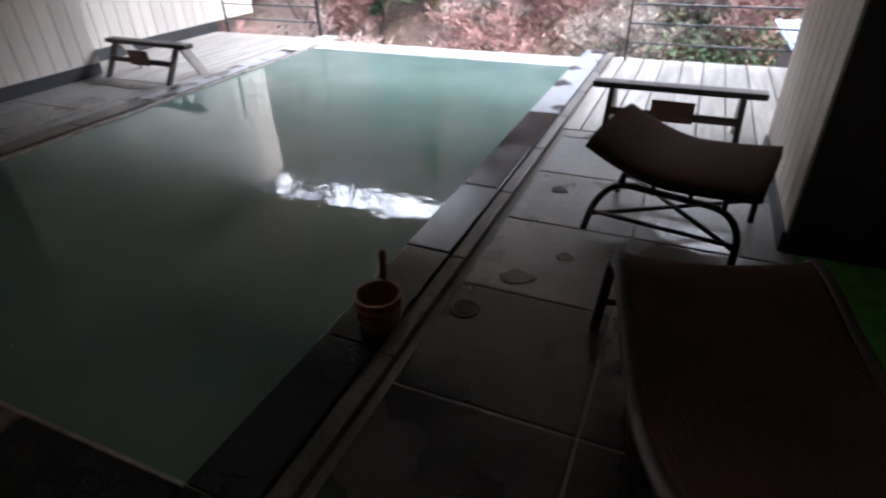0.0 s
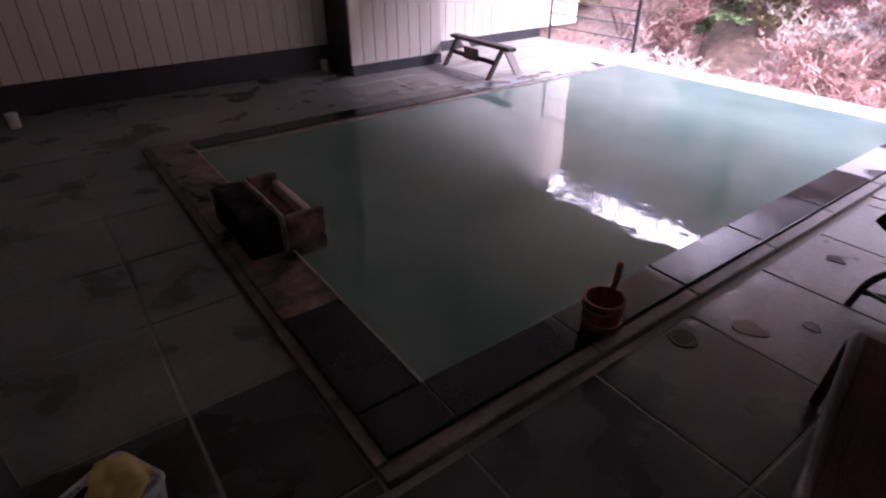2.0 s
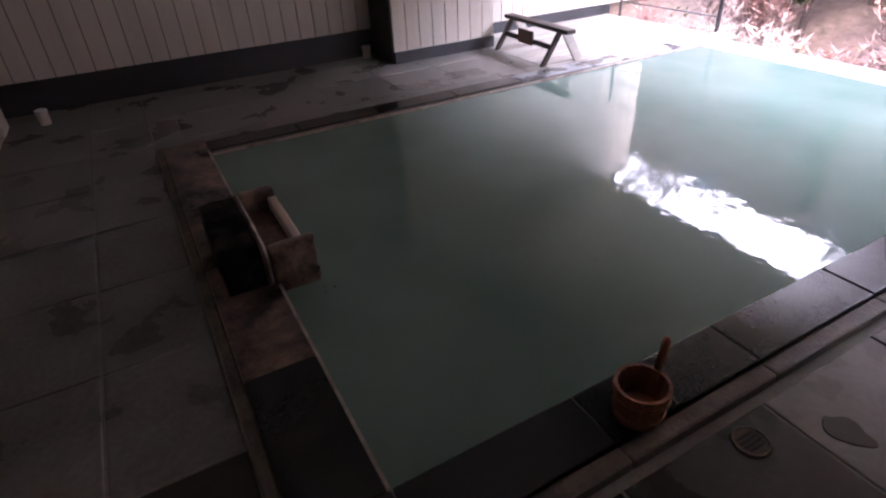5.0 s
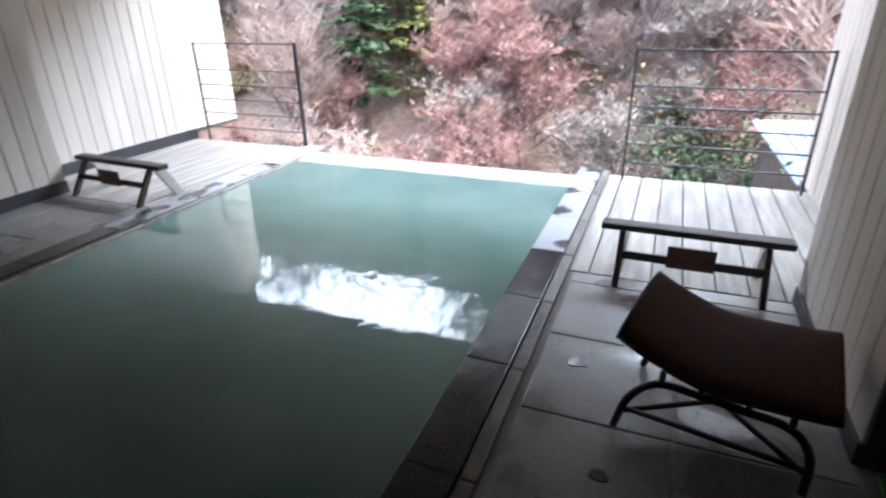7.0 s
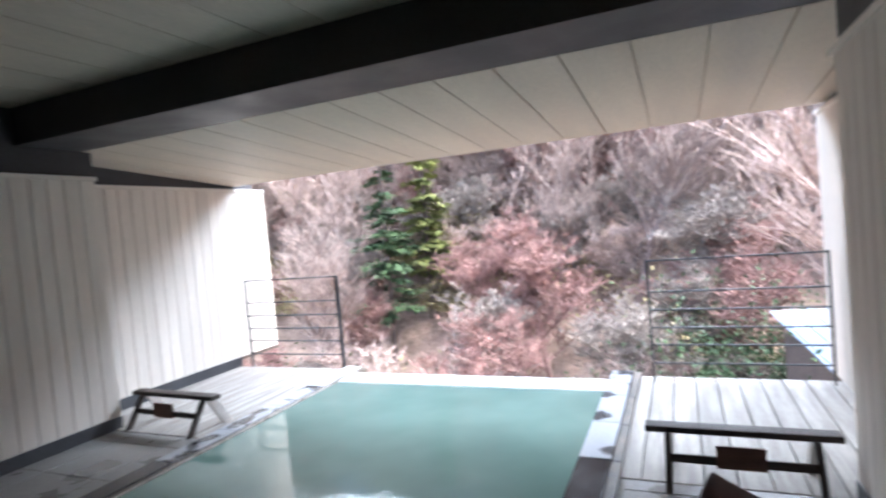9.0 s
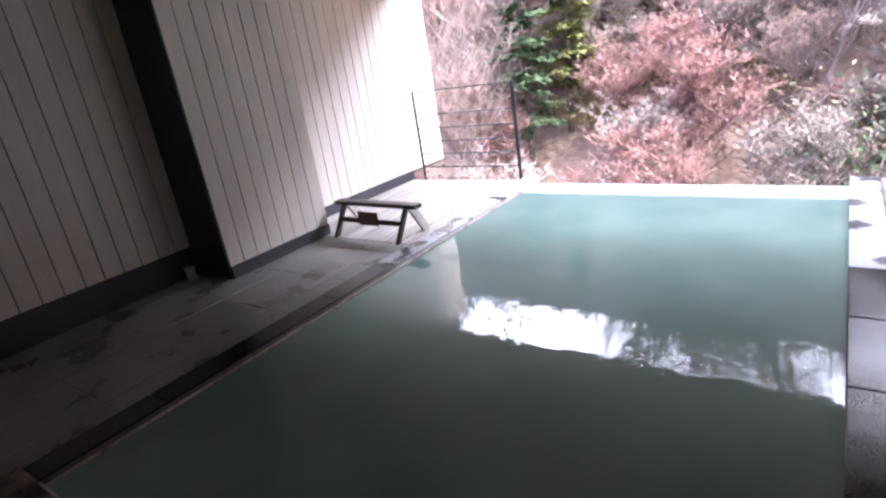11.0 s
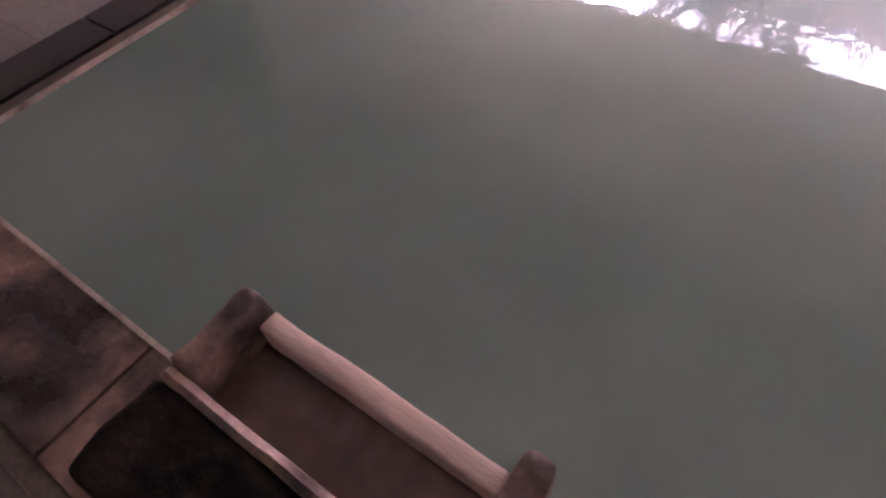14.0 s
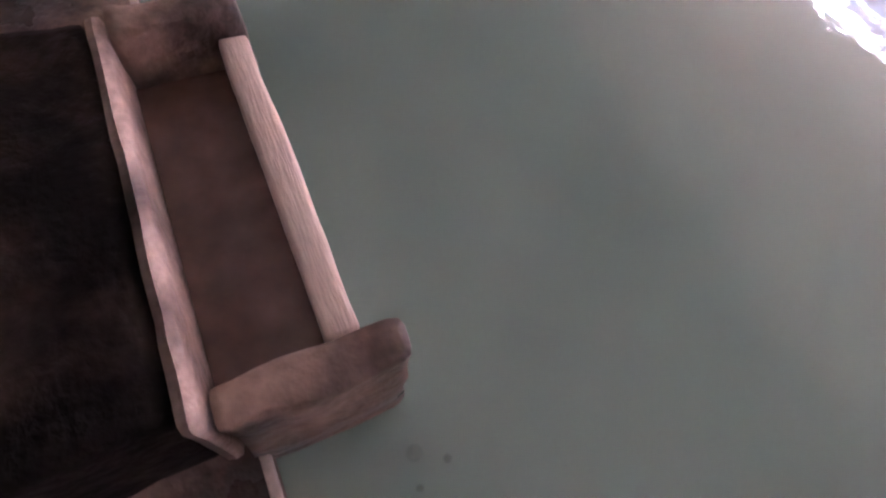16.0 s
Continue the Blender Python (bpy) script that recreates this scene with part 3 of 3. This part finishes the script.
def puddle(x, y, r, seed, label):
    """A thin spill of water with an uneven rim."""
    bm = bmesh.new()
    k = 40
    ring = []
    for i in range(k):
        a = 2 * math.pi * i / k
        rr = r * (0.8 + 0.35 * noise.noise((math.cos(a) * 1.1, math.sin(a) * 1.1, seed)))
        ring.append((x + rr * math.cos(a) * 1.3, y + rr * math.sin(a)))
    top = [bm.verts.new((px, py, 0.0045)) for px, py in ring]
    low = [bm.verts.new((px + (px - x) * 0.02, py + (py - y) * 0.02, 0.0)) for px, py in ring]
    bm.faces.new(top)
    for i in range(k):
        j = (i + 1) - k * (i + 1 == k)
        bm.faces.new((low[i], low[j], top[j], top[i]))
    tagged(new("puddle", mesh_of("puddle", bm, WET)), label, "puddle", "puddles")


puddle(0.54, 1.36, 0.07, 2.0, "dark uneven puddle on the stone tiles")
puddle(0.70, 1.60, 0.035, 5.0, "small bright puddle on the stone tiles")
puddle(0.51, 2.29, 0.045, 8.0, "small bright puddle on the stone tiles")

# ---- walls, board by board ----
boarded_wall("wall_west_1", "x", X_L, BACK_Y, P_Y0, 0.28, WALL_TOP, "cream boarded side wall in the shade", 1)
boarded_wall("wall_west_2", "x", P_L, P_Y0, P_Y1, 0.12, WALL_TOP, "cream boarded wall panel standing forward beside the bath", 1)
boarded_wall("wall_west_3", "x", X_L, P_Y1, 6.5, 0.13, WALL_TOP, "cream boarded wall beside the deck, lit by daylight", 1)
boarded_wall("wall_east_1", "x", X_R, REAR_Y, 1.988, 0.28, WALL_TOP, "cream boarded side wall in deep shade", -1)
boarded_wall("wall_east_2", "x", P_R, 2.0, P_Y1 - 0.06, 0.10, WALL_TOP, "cream boarded wall panel standing forward", -1)
boarded_wall("wall_east_3", "x", X_R, P_Y1 - 0.06, 6.1, 0.0, WALL_TOP, "cream boarded wall at the end of the deck", -1)
boarded_wall("wall_back_1", "y", BACK_Y + 0.13, -0.43, 0.90, 0.24, 2.6, "cream boarded wall beside the glass doors", 1)
skirting("baseboard_1", X_L - 0.05, BACK_Y, X_L + 0.012, P_Y0, 0.28)
skirting("baseboard_2", P_L - 0.08, P_Y0 + 0.002, P_L + 0.012, P_Y1 - 0.002, 0.12)
skirting("baseboard_3", X_L - 0.05, P_Y1 + 0.002, X_L + 0.012, 5.70, 0.13)
skirting("baseboard_4", X_R - 0.012, REAR_Y, X_R + 0.05, 1.988, 0.28)
skirting("baseboard_5", P_R - 0.012, 2.002, P_R + 0.08, P_Y1 - 0.062, 0.10)
skirting("baseboard_6", -0.43, BACK_Y + 0.01, 0.90, BACK_Y + 0.142, 0.24)
# the panels' cheeks, in the beam's dark colour, and the dark band above the walls
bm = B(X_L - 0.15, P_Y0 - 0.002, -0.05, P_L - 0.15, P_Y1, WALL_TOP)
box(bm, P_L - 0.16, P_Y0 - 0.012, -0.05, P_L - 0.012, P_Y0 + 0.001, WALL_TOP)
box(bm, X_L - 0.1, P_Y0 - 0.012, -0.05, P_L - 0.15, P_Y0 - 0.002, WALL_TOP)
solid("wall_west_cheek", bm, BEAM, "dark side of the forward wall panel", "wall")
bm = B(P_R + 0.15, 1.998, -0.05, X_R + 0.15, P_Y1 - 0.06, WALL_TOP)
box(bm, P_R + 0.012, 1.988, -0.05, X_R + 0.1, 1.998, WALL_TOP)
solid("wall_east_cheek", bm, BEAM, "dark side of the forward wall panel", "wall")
bm = B(X_L - 0.25, REAR_Y, WALL_TOP + 0.002, X_L - 0.04, 6.3, 3.5)
box(bm, P_L - 0.35, P_Y0, WALL_TOP + 0.03, P_L - 0.02, P_Y1, 3.4)
solid("wall_band_west", bm, BEAM, "dark band between wall and ceiling", "wall")
bm = B(X_R + 0.04, REAR_Y, WALL_TOP + 0.002, X_R + 0.25, 6.0, 3.5)
box(bm, P_R + 0.02, 2.0, WALL_TOP + 0.03, P_R + 0.35, P_Y1 - 0.06, 3.4)
solid("wall_band_east", bm, BEAM, "dark band between wall and ceiling", "wall")
bm = B(X_L - 0.02, BACK_Y, WALL_TOP - 0.01, X_L + 0.02, P_Y0, WALL_TOP + 0.03)
box(bm, P_L - 0.02, P_Y0 - 0.01, WALL_TOP - 0.01, P_L + 0.02, P_Y1 + 0.01, WALL_TOP + 0.03)
box(bm, X_L - 0.02, P_Y1, WALL_TOP - 0.01, X_L + 0.02, 6.5, WALL_TOP + 0.03)
box(bm, P_R - 0.02, 1.99, WALL_TOP - 0.01, P_R + 0.02, P_Y1, WALL_TOP + 0.03)
box(bm, X_R - 0.02, P_Y1, WALL_TOP - 0.01, X_R + 0.02, 6.1, WALL_TOP + 0.03)
solid("trim_top", bm, TRIM, "thin cream trim along the top of the walls", "trim")
# back wall with the glass doors, and the passage behind
bm = B(-4.86, BACK_Y - 0.15, -0.05, -4.55, BACK_Y + 0.04, 3.3)
solid("wall_back_post", bm, TRIM, "cream corner post beside the glass doors", "wall")
solid("wall_back_top", B(X_L, BACK_Y - 0.15, 2.6, 0.97, BACK_Y, 3.3), BEAM, "dark wall above the glass doors", "wall")
solid("wall_back_end", B(0.90, BACK_Y - 0.15, -0.05, 0.97, BACK_Y + 0.15, 3.3), DARK_WOOD, "dark post at the end of the boarded wall", "wall")
solid("wall_back_inner", B(X_L, REAR_Y, -0.05, 0.97, REAR_Y + 0.1, 3.3), BEAM, "dark wall behind the glass doors", "wall")
solid("wall_rear", B(X_L - 0.15, REAR_Y - 0.15, -0.05, X_R + 0.2, REAR_Y, 3.4), BEAM, "dark wall closing the passage", "wall")
solid("wall_rear_side", B(X_L - 0.15, REAR_Y, -0.05, X_L, BACK_Y, 3.3), BEAM, "dark wall behind the glass doors", "wall")


def glass_door(x0, x1, name):
    d = tagged(new(name), "sliding glass door in a dark frame", "door", kind="structure")
    d.matrix_basis = Matrix.Translation((x0, BACK_Y - 0.06, 0))
    w = x1 - x0
    for a, b in ((0, 0.05), (w - 0.05, w)):
        part("stile", B(a, -0.02, 0.0, b, 0.02, 2.6, bevel=0.003), TRIM if a == 0 else DARK_WOOD, d)
    part("bottom_rail", B(0.05, -0.018, 0.0, w - 0.05, 0.018, 0.28, bevel=0.003), DARK_WOOD, d)
    part("top_rail", B(0.05, -0.018, 2.5, w - 0.05, 0.018, 2.6), DARK_WOOD, d)
    part("pane", B(0.05, -0.003, 0.28, w - 0.05, 0.003, 2.5), GLASS, d)


for k in range(4):
    glass_door(-4.55 + 1.03 * k, -4.55 + 1.03 * (k + 1), "door_%d" % (k + 1))
solid("door_track", B(-4.55, BACK_Y - 0.11, -0.01, -0.43, BACK_Y + 0.03, 0.015), TRIM, "worn pale sill under the sliding doors", "sill")

# ---- outside: the wooded hillside ----
def ground_z(x, y):
    if y < 9:
        return -4.0 - 0.12 * (y - 6)
    base = -4.4 - 1.6 * min(1, (y - 9) / 4)
    rise = max(0, y - 13)
    z = base + rise * 0.60
    if y > 62:
        z -= (y - 62) * 0.45
    return z + 1.3 * noise.noise((x * 0.09, y * 0.09, 1.7)) + 0.4 * noise.noise((x * 0.35, y * 0.35, 4.0))


bm = bmesh.new()
gx, gy = 110, 90
xs = [-90 + 180 * i / gx for i in range(gx + 1)]
ys = [6.2 + 84 * (j / gy) ** 1.25 for j in range(gy + 1)]
rows = [[bm.verts.new((x, y, ground_z(x, y))) for x in xs] for y in ys]
for j in range(gy):
    for i in range(gx):
        bm.faces.new((rows[j][i], rows[j][i + 1], rows[j + 1][i + 1], rows[j + 1][i]))
solid("ground_hillside", bm, LITTER, "steep hillside covered with brown leaf litter", "ground", smooth=True)
bm = bmesh.new()
for s in (1,):
    q = [bm.verts.new(p) for p in ((-2500, -2500, -9), (2500, -2500, -9), (2500, 2500, -9), (-2500, 2500, -9))]
    bm.faces.new(q)
solid("ground", bm, LITTER, "brown ground reaching to the distance", "ground")


def bare_tree_mesh(name, seed, height, material, spread=0.55, depth=4, thin=1.0):
    """A leafless tree: a tapered trunk that forks into limbs and many fine twigs."""
    rnd = random.Random(seed)
    wood, twigs = bmesh.new(), bmesh.new()

    def grow(p, way, length, r, level):
        pts, rad = [p], [r]
        n = (4, 4, 2, 1, 1)[level]
        bm = wood if level < 2 else twigs
        for i in range(n):
            way = (way + Vector((rnd.uniform(-1, 1), rnd.uniform(-1, 1), rnd.uniform(-0.5, 0.8))) * 0.16).normalized()
            p = p + way * length / n
            pts.append(p)
            rad.append(max(0.008, r * (1 - 0.6 * (i + 1) / n)))
        if level < 3:
            tube(bm, pts, rad, 6 if level == 0 else 3)
        else:
            side = way.cross(Vector((rnd.uniform(-1, 1), rnd.uniform(-1, 1), rnd.uniform(-1, 1)))).normalized() * rad[0] * (0.95 if level == 3 else 0.75)
            ends = [bm.verts.new(v) for v in (pts[0] - side, pts[0] + side, pts[-1] + side * 0.4, pts[-1] - side * 0.4)]
            bm.faces.new(ends)
        if level >= depth:
            return
        kids = (10, 8, 7, 6)[level]
        for k in range(kids):
            f = rnd.uniform(0.3 if level == 0 else 0.2, 1.0)
            i = min(n - 1, int(f * n))
            at = pts[i].lerp(pts[i + 1], f * n - i)
            a = rnd.uniform(0, 2 * math.pi)
            side = Vector((math.cos(a), math.sin(a), rnd.uniform(0.1, 0.9)))
            w = (way * (1 - spread) + side * spread).normalized()
            grow(at, w, length * rnd.uniform(0.38, 0.62), max(0.011, r * 0.42 * thin), level + 1)
    grow(Vector((0, 0, -0.2)), Vector((0, 0, 1)), height * 0.62, height * 0.017, 0)
    return mesh_of("trunk", wood, material), mesh_of("crown", twigs, material)


def conifer(x, y, height, width, seed, material, label):
    """An evergreen: a trunk with drooping boughs of many small needle sprays."""
    rnd = random.Random(seed)
    z0 = ground_z(x, y)
    t = thing("conifer", label, "tree", Matrix.Translation((x, y, z0)))
    part("trunk", tube(bmesh.new(), [(0, 0, -0.3), (0.05, 0, height * 0.5), (0, 0, height)], [0.13, 0.08, 0.015], 8), TRUNK, t)
    verts, faces = [], []
    for k in range(int(height * 10)):
        f = rnd.uniform(0.1, 1) ** 0.8
        z = height * f
        a = rnd.uniform(0, 2 * math.pi)
        reach = width * (1.04 - f) * rnd.uniform(0.55, 1.1)
        for i in range(int(34 + 90 * (1 - f))):
            s = rnd.uniform(0.12, 1)
            bx, by = math.cos(a) * reach * s, math.sin(a) * reach * s
            c = Vector((bx, by, z - reach * 0.30 * s + 0.1 * s * s * reach)) + Vector((rnd.gauss(0, .1), rnd.gauss(0, .1), rnd.gauss(0, .045))) * (0.7 + reach * 0.35)
            d = Vector((math.cos(a + rnd.gauss(0, .7)), math.sin(a + rnd.gauss(0, .7)), rnd.uniform(-.5, .1))) * rnd.uniform(0.12, 0.30)
            w = Vector((-d.y, d.x, rnd.uniform(-.1, .1))) * 0.30
            i0 = len(verts)
            verts += [c - w, c + w, c + d]
            faces.append((i0, i0 + 1, i0 + 2))
    me = bpy.data.meshes.new("crown")
    me.from_pydata(verts, [], faces)
    me.materials.append(material)
    crown = new("crown", me)
    crown.parent = t
    return t


rnd = random.Random(7)
kinds = [bare_tree_mesh("bare_tree", 11 + i, (9, 8, 10, 7)[i], (BARK, BARK, BARK_PALE, BARK)[i]) for i in range(4)]
shrubs = [bare_tree_mesh("bare_shrub", 31 + i, (3.4, 2.8, 3.0)[i], (BARK_RED, BARK, BARK_PALE)[i], 0.75, 4, 0.9) for i in range(3)]


def leafy_mesh(seed, material, count=1800, size=0.075):
    r = random.Random(seed)
    verts, faces = [], []
    for k in range(count):
        d = Vector((r.gauss(0, 1), r.gauss(0, 1), abs(r.gauss(0, .7))))
        c = Vector((d.x * 0.9, d.y * 0.9, 0.2 + d.z * 1.0))
        a = Vector((r.uniform(-1, 1), r.uniform(-1, 1), r.uniform(-1, 1))).normalized() * size
        b = a.orthogonal().normalized() * size * 0.5
        i0 = len(verts)
        verts += [c - a, c + b, c + a, c - b]
        faces.append((i0, i0 + 1, i0 + 2, i0 + 3))
    me = bpy.data.meshes.new("leafy_bush")
    me.from_pydata(verts, [], faces)
    me.materials.append(material)
    return me


leafy = [leafy_mesh(1, LEAVES), leafy_mesh(2, LEAVES)]
evergreen = [leafy_mesh(3, NEEDLE, 3200, 0.05), leafy_mesh(4, NEEDLE, 3200, 0.05)]


def scatter(name, meshes, label, category, count, y0, y1, s0, s1, group, half=0.95):
    for k in range(count):
        y = y0 + (y1 - y0) * rnd.random() ** 0.8
        x = -1.0 + rnd.uniform(-1, 1) * (4 + y * half)
        lane = (x - 0.8) / y
        if (0.10 < lane < 0.32 and y < 21) or (-0.66 < lane < -0.44 and y < 18):
            continue
        me = meshes[rnd.randrange(len(meshes))]
        pair = me if isinstance(me, tuple) else (me,)
        ob = tagged(new(name, None if len(pair) > 1 else me), label, category, group)
        if len(pair) > 1:
            for part_name, data in zip(("trunk", "crown"), pair):
                new(part_name, data).parent = ob
        s = rnd.uniform(s0, s1)
        ob.matrix_basis = Matrix.LocRotScale((x, y, ground_z(x, y)), Euler((rnd.gauss(0, .12), rnd.gauss(0, .12), rnd.uniform(0, 6.28))), (s, s, s))


scatter("tree", kinds, "bare leafless tree with pinkish-brown twigs on the hillside", "tree", 258, 13, 62, 0.85, 1.4, "bare trees on the hillside")
scatter("tree", kinds, "tall bare tree with fine branches on the slope", "tree", 34, 23, 28, 1.25, 1.6, "bare trees on the hillside", 1.2)
for k, (x, y, size) in enumerate(((-6.6, 26.6, 1.75), (-3.6, 26.0, 1.85), (-1.4, 26.8, 1.70), (-5.2, 26.3, 1.9), (-2.6, 26.5, 1.85))):
    ob = tagged(new("tree"), "tall slender bare tree rising towards the ridge", "tree", "bare trees on the hillside")
    for part_name, data in zip(("trunk", "crown"), kinds[(0, 2, 0, 2, 0)[k]]):
        new(part_name, data).parent = ob
    ob.matrix_basis = Matrix.LocRotScale((x, y, ground_z(x, y)), Euler((0, 0, 1.3 * k)), (size, size, size))
scatter("shrub", shrubs, "bare tangled shrub with fine reddish twigs on the slope", "shrub", 310, 9, 40, 1.0, 1.9, "bare shrubs on the slope")
scatter("bush", leafy, "bush with dry yellow-green leaves on the slope", "bush", 130, 9, 55, 0.6, 1.5, "leafy bushes on the slope")
conifer(-8.9, 17.0, 8.6, 2.1, 3, NEEDLE, "dark green spruce rising from the slope")
conifer(-8.2, 19.0, 10.2, 1.5, 4, NEEDLE_YELLOW, "yellow-green conifer behind the spruce")
for k, (x, y, s) in enumerate(((1.9, 15.5, 1.7), (0.9, 14.2, 1.4), (2.6, 16.4, 1.5), (-0.4, 15.0, 1.1), (-6.6, 12.5, 1.2), (-9.6, 13.2, 1.5))):
    ob = tagged(new("evergreen_bush", evergreen[k % 2]), "low dark green evergreen bush among bare shrubs", "bush", "evergreen bushes")
    ob.matrix_basis = Matrix.LocRotScale((x, y, ground_z(x, y) - 0.1), Euler((0, 0, k)), (s, s, s * 1.15))
for k in range(5):
    conifer(-14 - 5 * k, 38 + 4 * k, 7, 1.6, 20 + k, NEEDLE, "small dark evergreen high on the hillside")


def roof_shed():
    r = thing("shed", "small shed below with a blue-grey ribbed metal roof", "shed", Matrix.Translation((4.5, 12.9, -1.15)) @ Matrix.Rotation(radians(8.6), 4, "Z"))
    part("wall", B(-1.5, -1.45, -4.6, 1.5, 1.45, -0.22), TRUNK, r)
    m = Matrix.Rotation(radians(8.4), 4, "X")
    part("roof", B(-1.7, -1.67, -0.04, 1.7, 1.67, 0.0, m), ROOF, r)
    me = mesh_of("rib", B(-0.02, -1.67, 0.0, 0.02, 1.67, 0.035, m), ROOF)
    for i in range(10):
        piece("rib", me, r, -1.62 + 0.36 * i, 0, 0)


roof_shed()

# ---- rim slabs, deck boards and floor tiles, piece by piece ----


def slab(name, x0, y0, x1, y1, z0, z1, material, parent, gap=0.003):
    part(name, B(x0 + gap, y0 + gap, z0, x1 - gap, y1 - gap, z1, bevel=0.006), material, parent)


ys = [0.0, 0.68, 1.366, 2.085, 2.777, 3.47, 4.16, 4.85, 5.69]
# near slabs dark granite; farther ones carry sky sheen in their pale colour
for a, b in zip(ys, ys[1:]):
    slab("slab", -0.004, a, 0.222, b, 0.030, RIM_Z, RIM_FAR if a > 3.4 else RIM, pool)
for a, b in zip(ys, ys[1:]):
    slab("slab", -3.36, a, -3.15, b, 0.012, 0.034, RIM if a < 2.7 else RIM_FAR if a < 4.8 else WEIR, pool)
xs = [-3.36, -2.69, -2.02, -1.345, -0.67, 0.0, 0.222]
for a, b in zip(xs, xs[1:]):
    slab("slab", a, -0.29, b, 0.0, 0.030, RIM_Z, DEPOSIT if a < -1 else RIM, pool)
solid("curb_front", B(-3.40, -0.335, -0.01, 0.222, -0.2885, 0.040, bevel=0.006), RIM_FACE, "pale worn stone curb along the front rim", "curb")
bm = bmesh.new()
for a, b in zip([-0.335] + ys[1:], ys[1:]):
    box(bm, 0.2225, a + 0.002, -0.01, 0.292, b - 0.002, 0.040, bevel=0.012)
solid("curb_side", bm, CURB, "worn brown stone curb stepping down beside the bath", "curb")
solid("edge_front", B(-POOL_W, -0.014, 0.012, 0.0, -0.001, RIM_Z + 0.003, bevel=0.002), EDGE, "pale worn edge of the front rim", "trim")
solid("edge_west", B(-3.152, 0.01, -0.02, -3.098, 4.95, 0.026, bevel=0.006), CURB, "brown ledge under the bath's side rim", "trim")
solid("edge_west_lip", B(-3.098, 0.01, -0.02, -3.088, 4.95, 0.029, bevel=0.002), EDGE, "thin pale line of mineral along the ledge", "trim")

step = 0.19
me = mesh_of("deck_board", B(-step / 2 + 0.006, 0, -0.028, step / 2 - 0.006, DECK_END - DECK_Y - 0.012, 0.0, bevel=0.003), DECK)
x = 0.23 + step / 2
while x < X_R:
    piece("deck_board", me, deck_base, x, DECK_Y + 0.008, 0.004 * rnd.random())
    x += step
x = -3.365 - step / 2
while x > X_L - 0.05:
    piece("deck_board", me, deck_base, x, DECK_Y + 0.008, 0.004 * rnd.random())
    x -= step


def tiles(x0, y0, x1, y1, ox=0.225, oy=-0.76):
    i0, i1 = math.floor((x0 - ox) / TILE), math.ceil((x1 - ox) / TILE)
    j0, j1 = math.floor((y0 - oy) / TILE), math.ceil((y1 - oy) / TILE)
    for i in range(i0, i1):
        for j in range(j0, j1):
            a, b = max(x0, ox + i * TILE), min(x1, ox + (i + 1) * TILE)
            c, d = max(y0, oy + j * TILE), min(y1, oy + (j + 1) * TILE)
            if b - a > 0.03 and d - c > 0.03:
                # front tiles by the pool get the copy with daylight's fall-off in its colour
                slab("tile", a, c, b, d, -0.02, 0.0 + 0.0015 * rnd.random(), WET_SHADED if a > -0.45 and d < 1.3 else STONE, floor, 0.0055)


tiles(X_L, REAR_Y, 0.292, -0.337)
tiles(X_L, -0.337, -3.37, DECK_Y)
tiles(0.294, REAR_Y, X_R, DECK_Y, 0.322, -0.68)
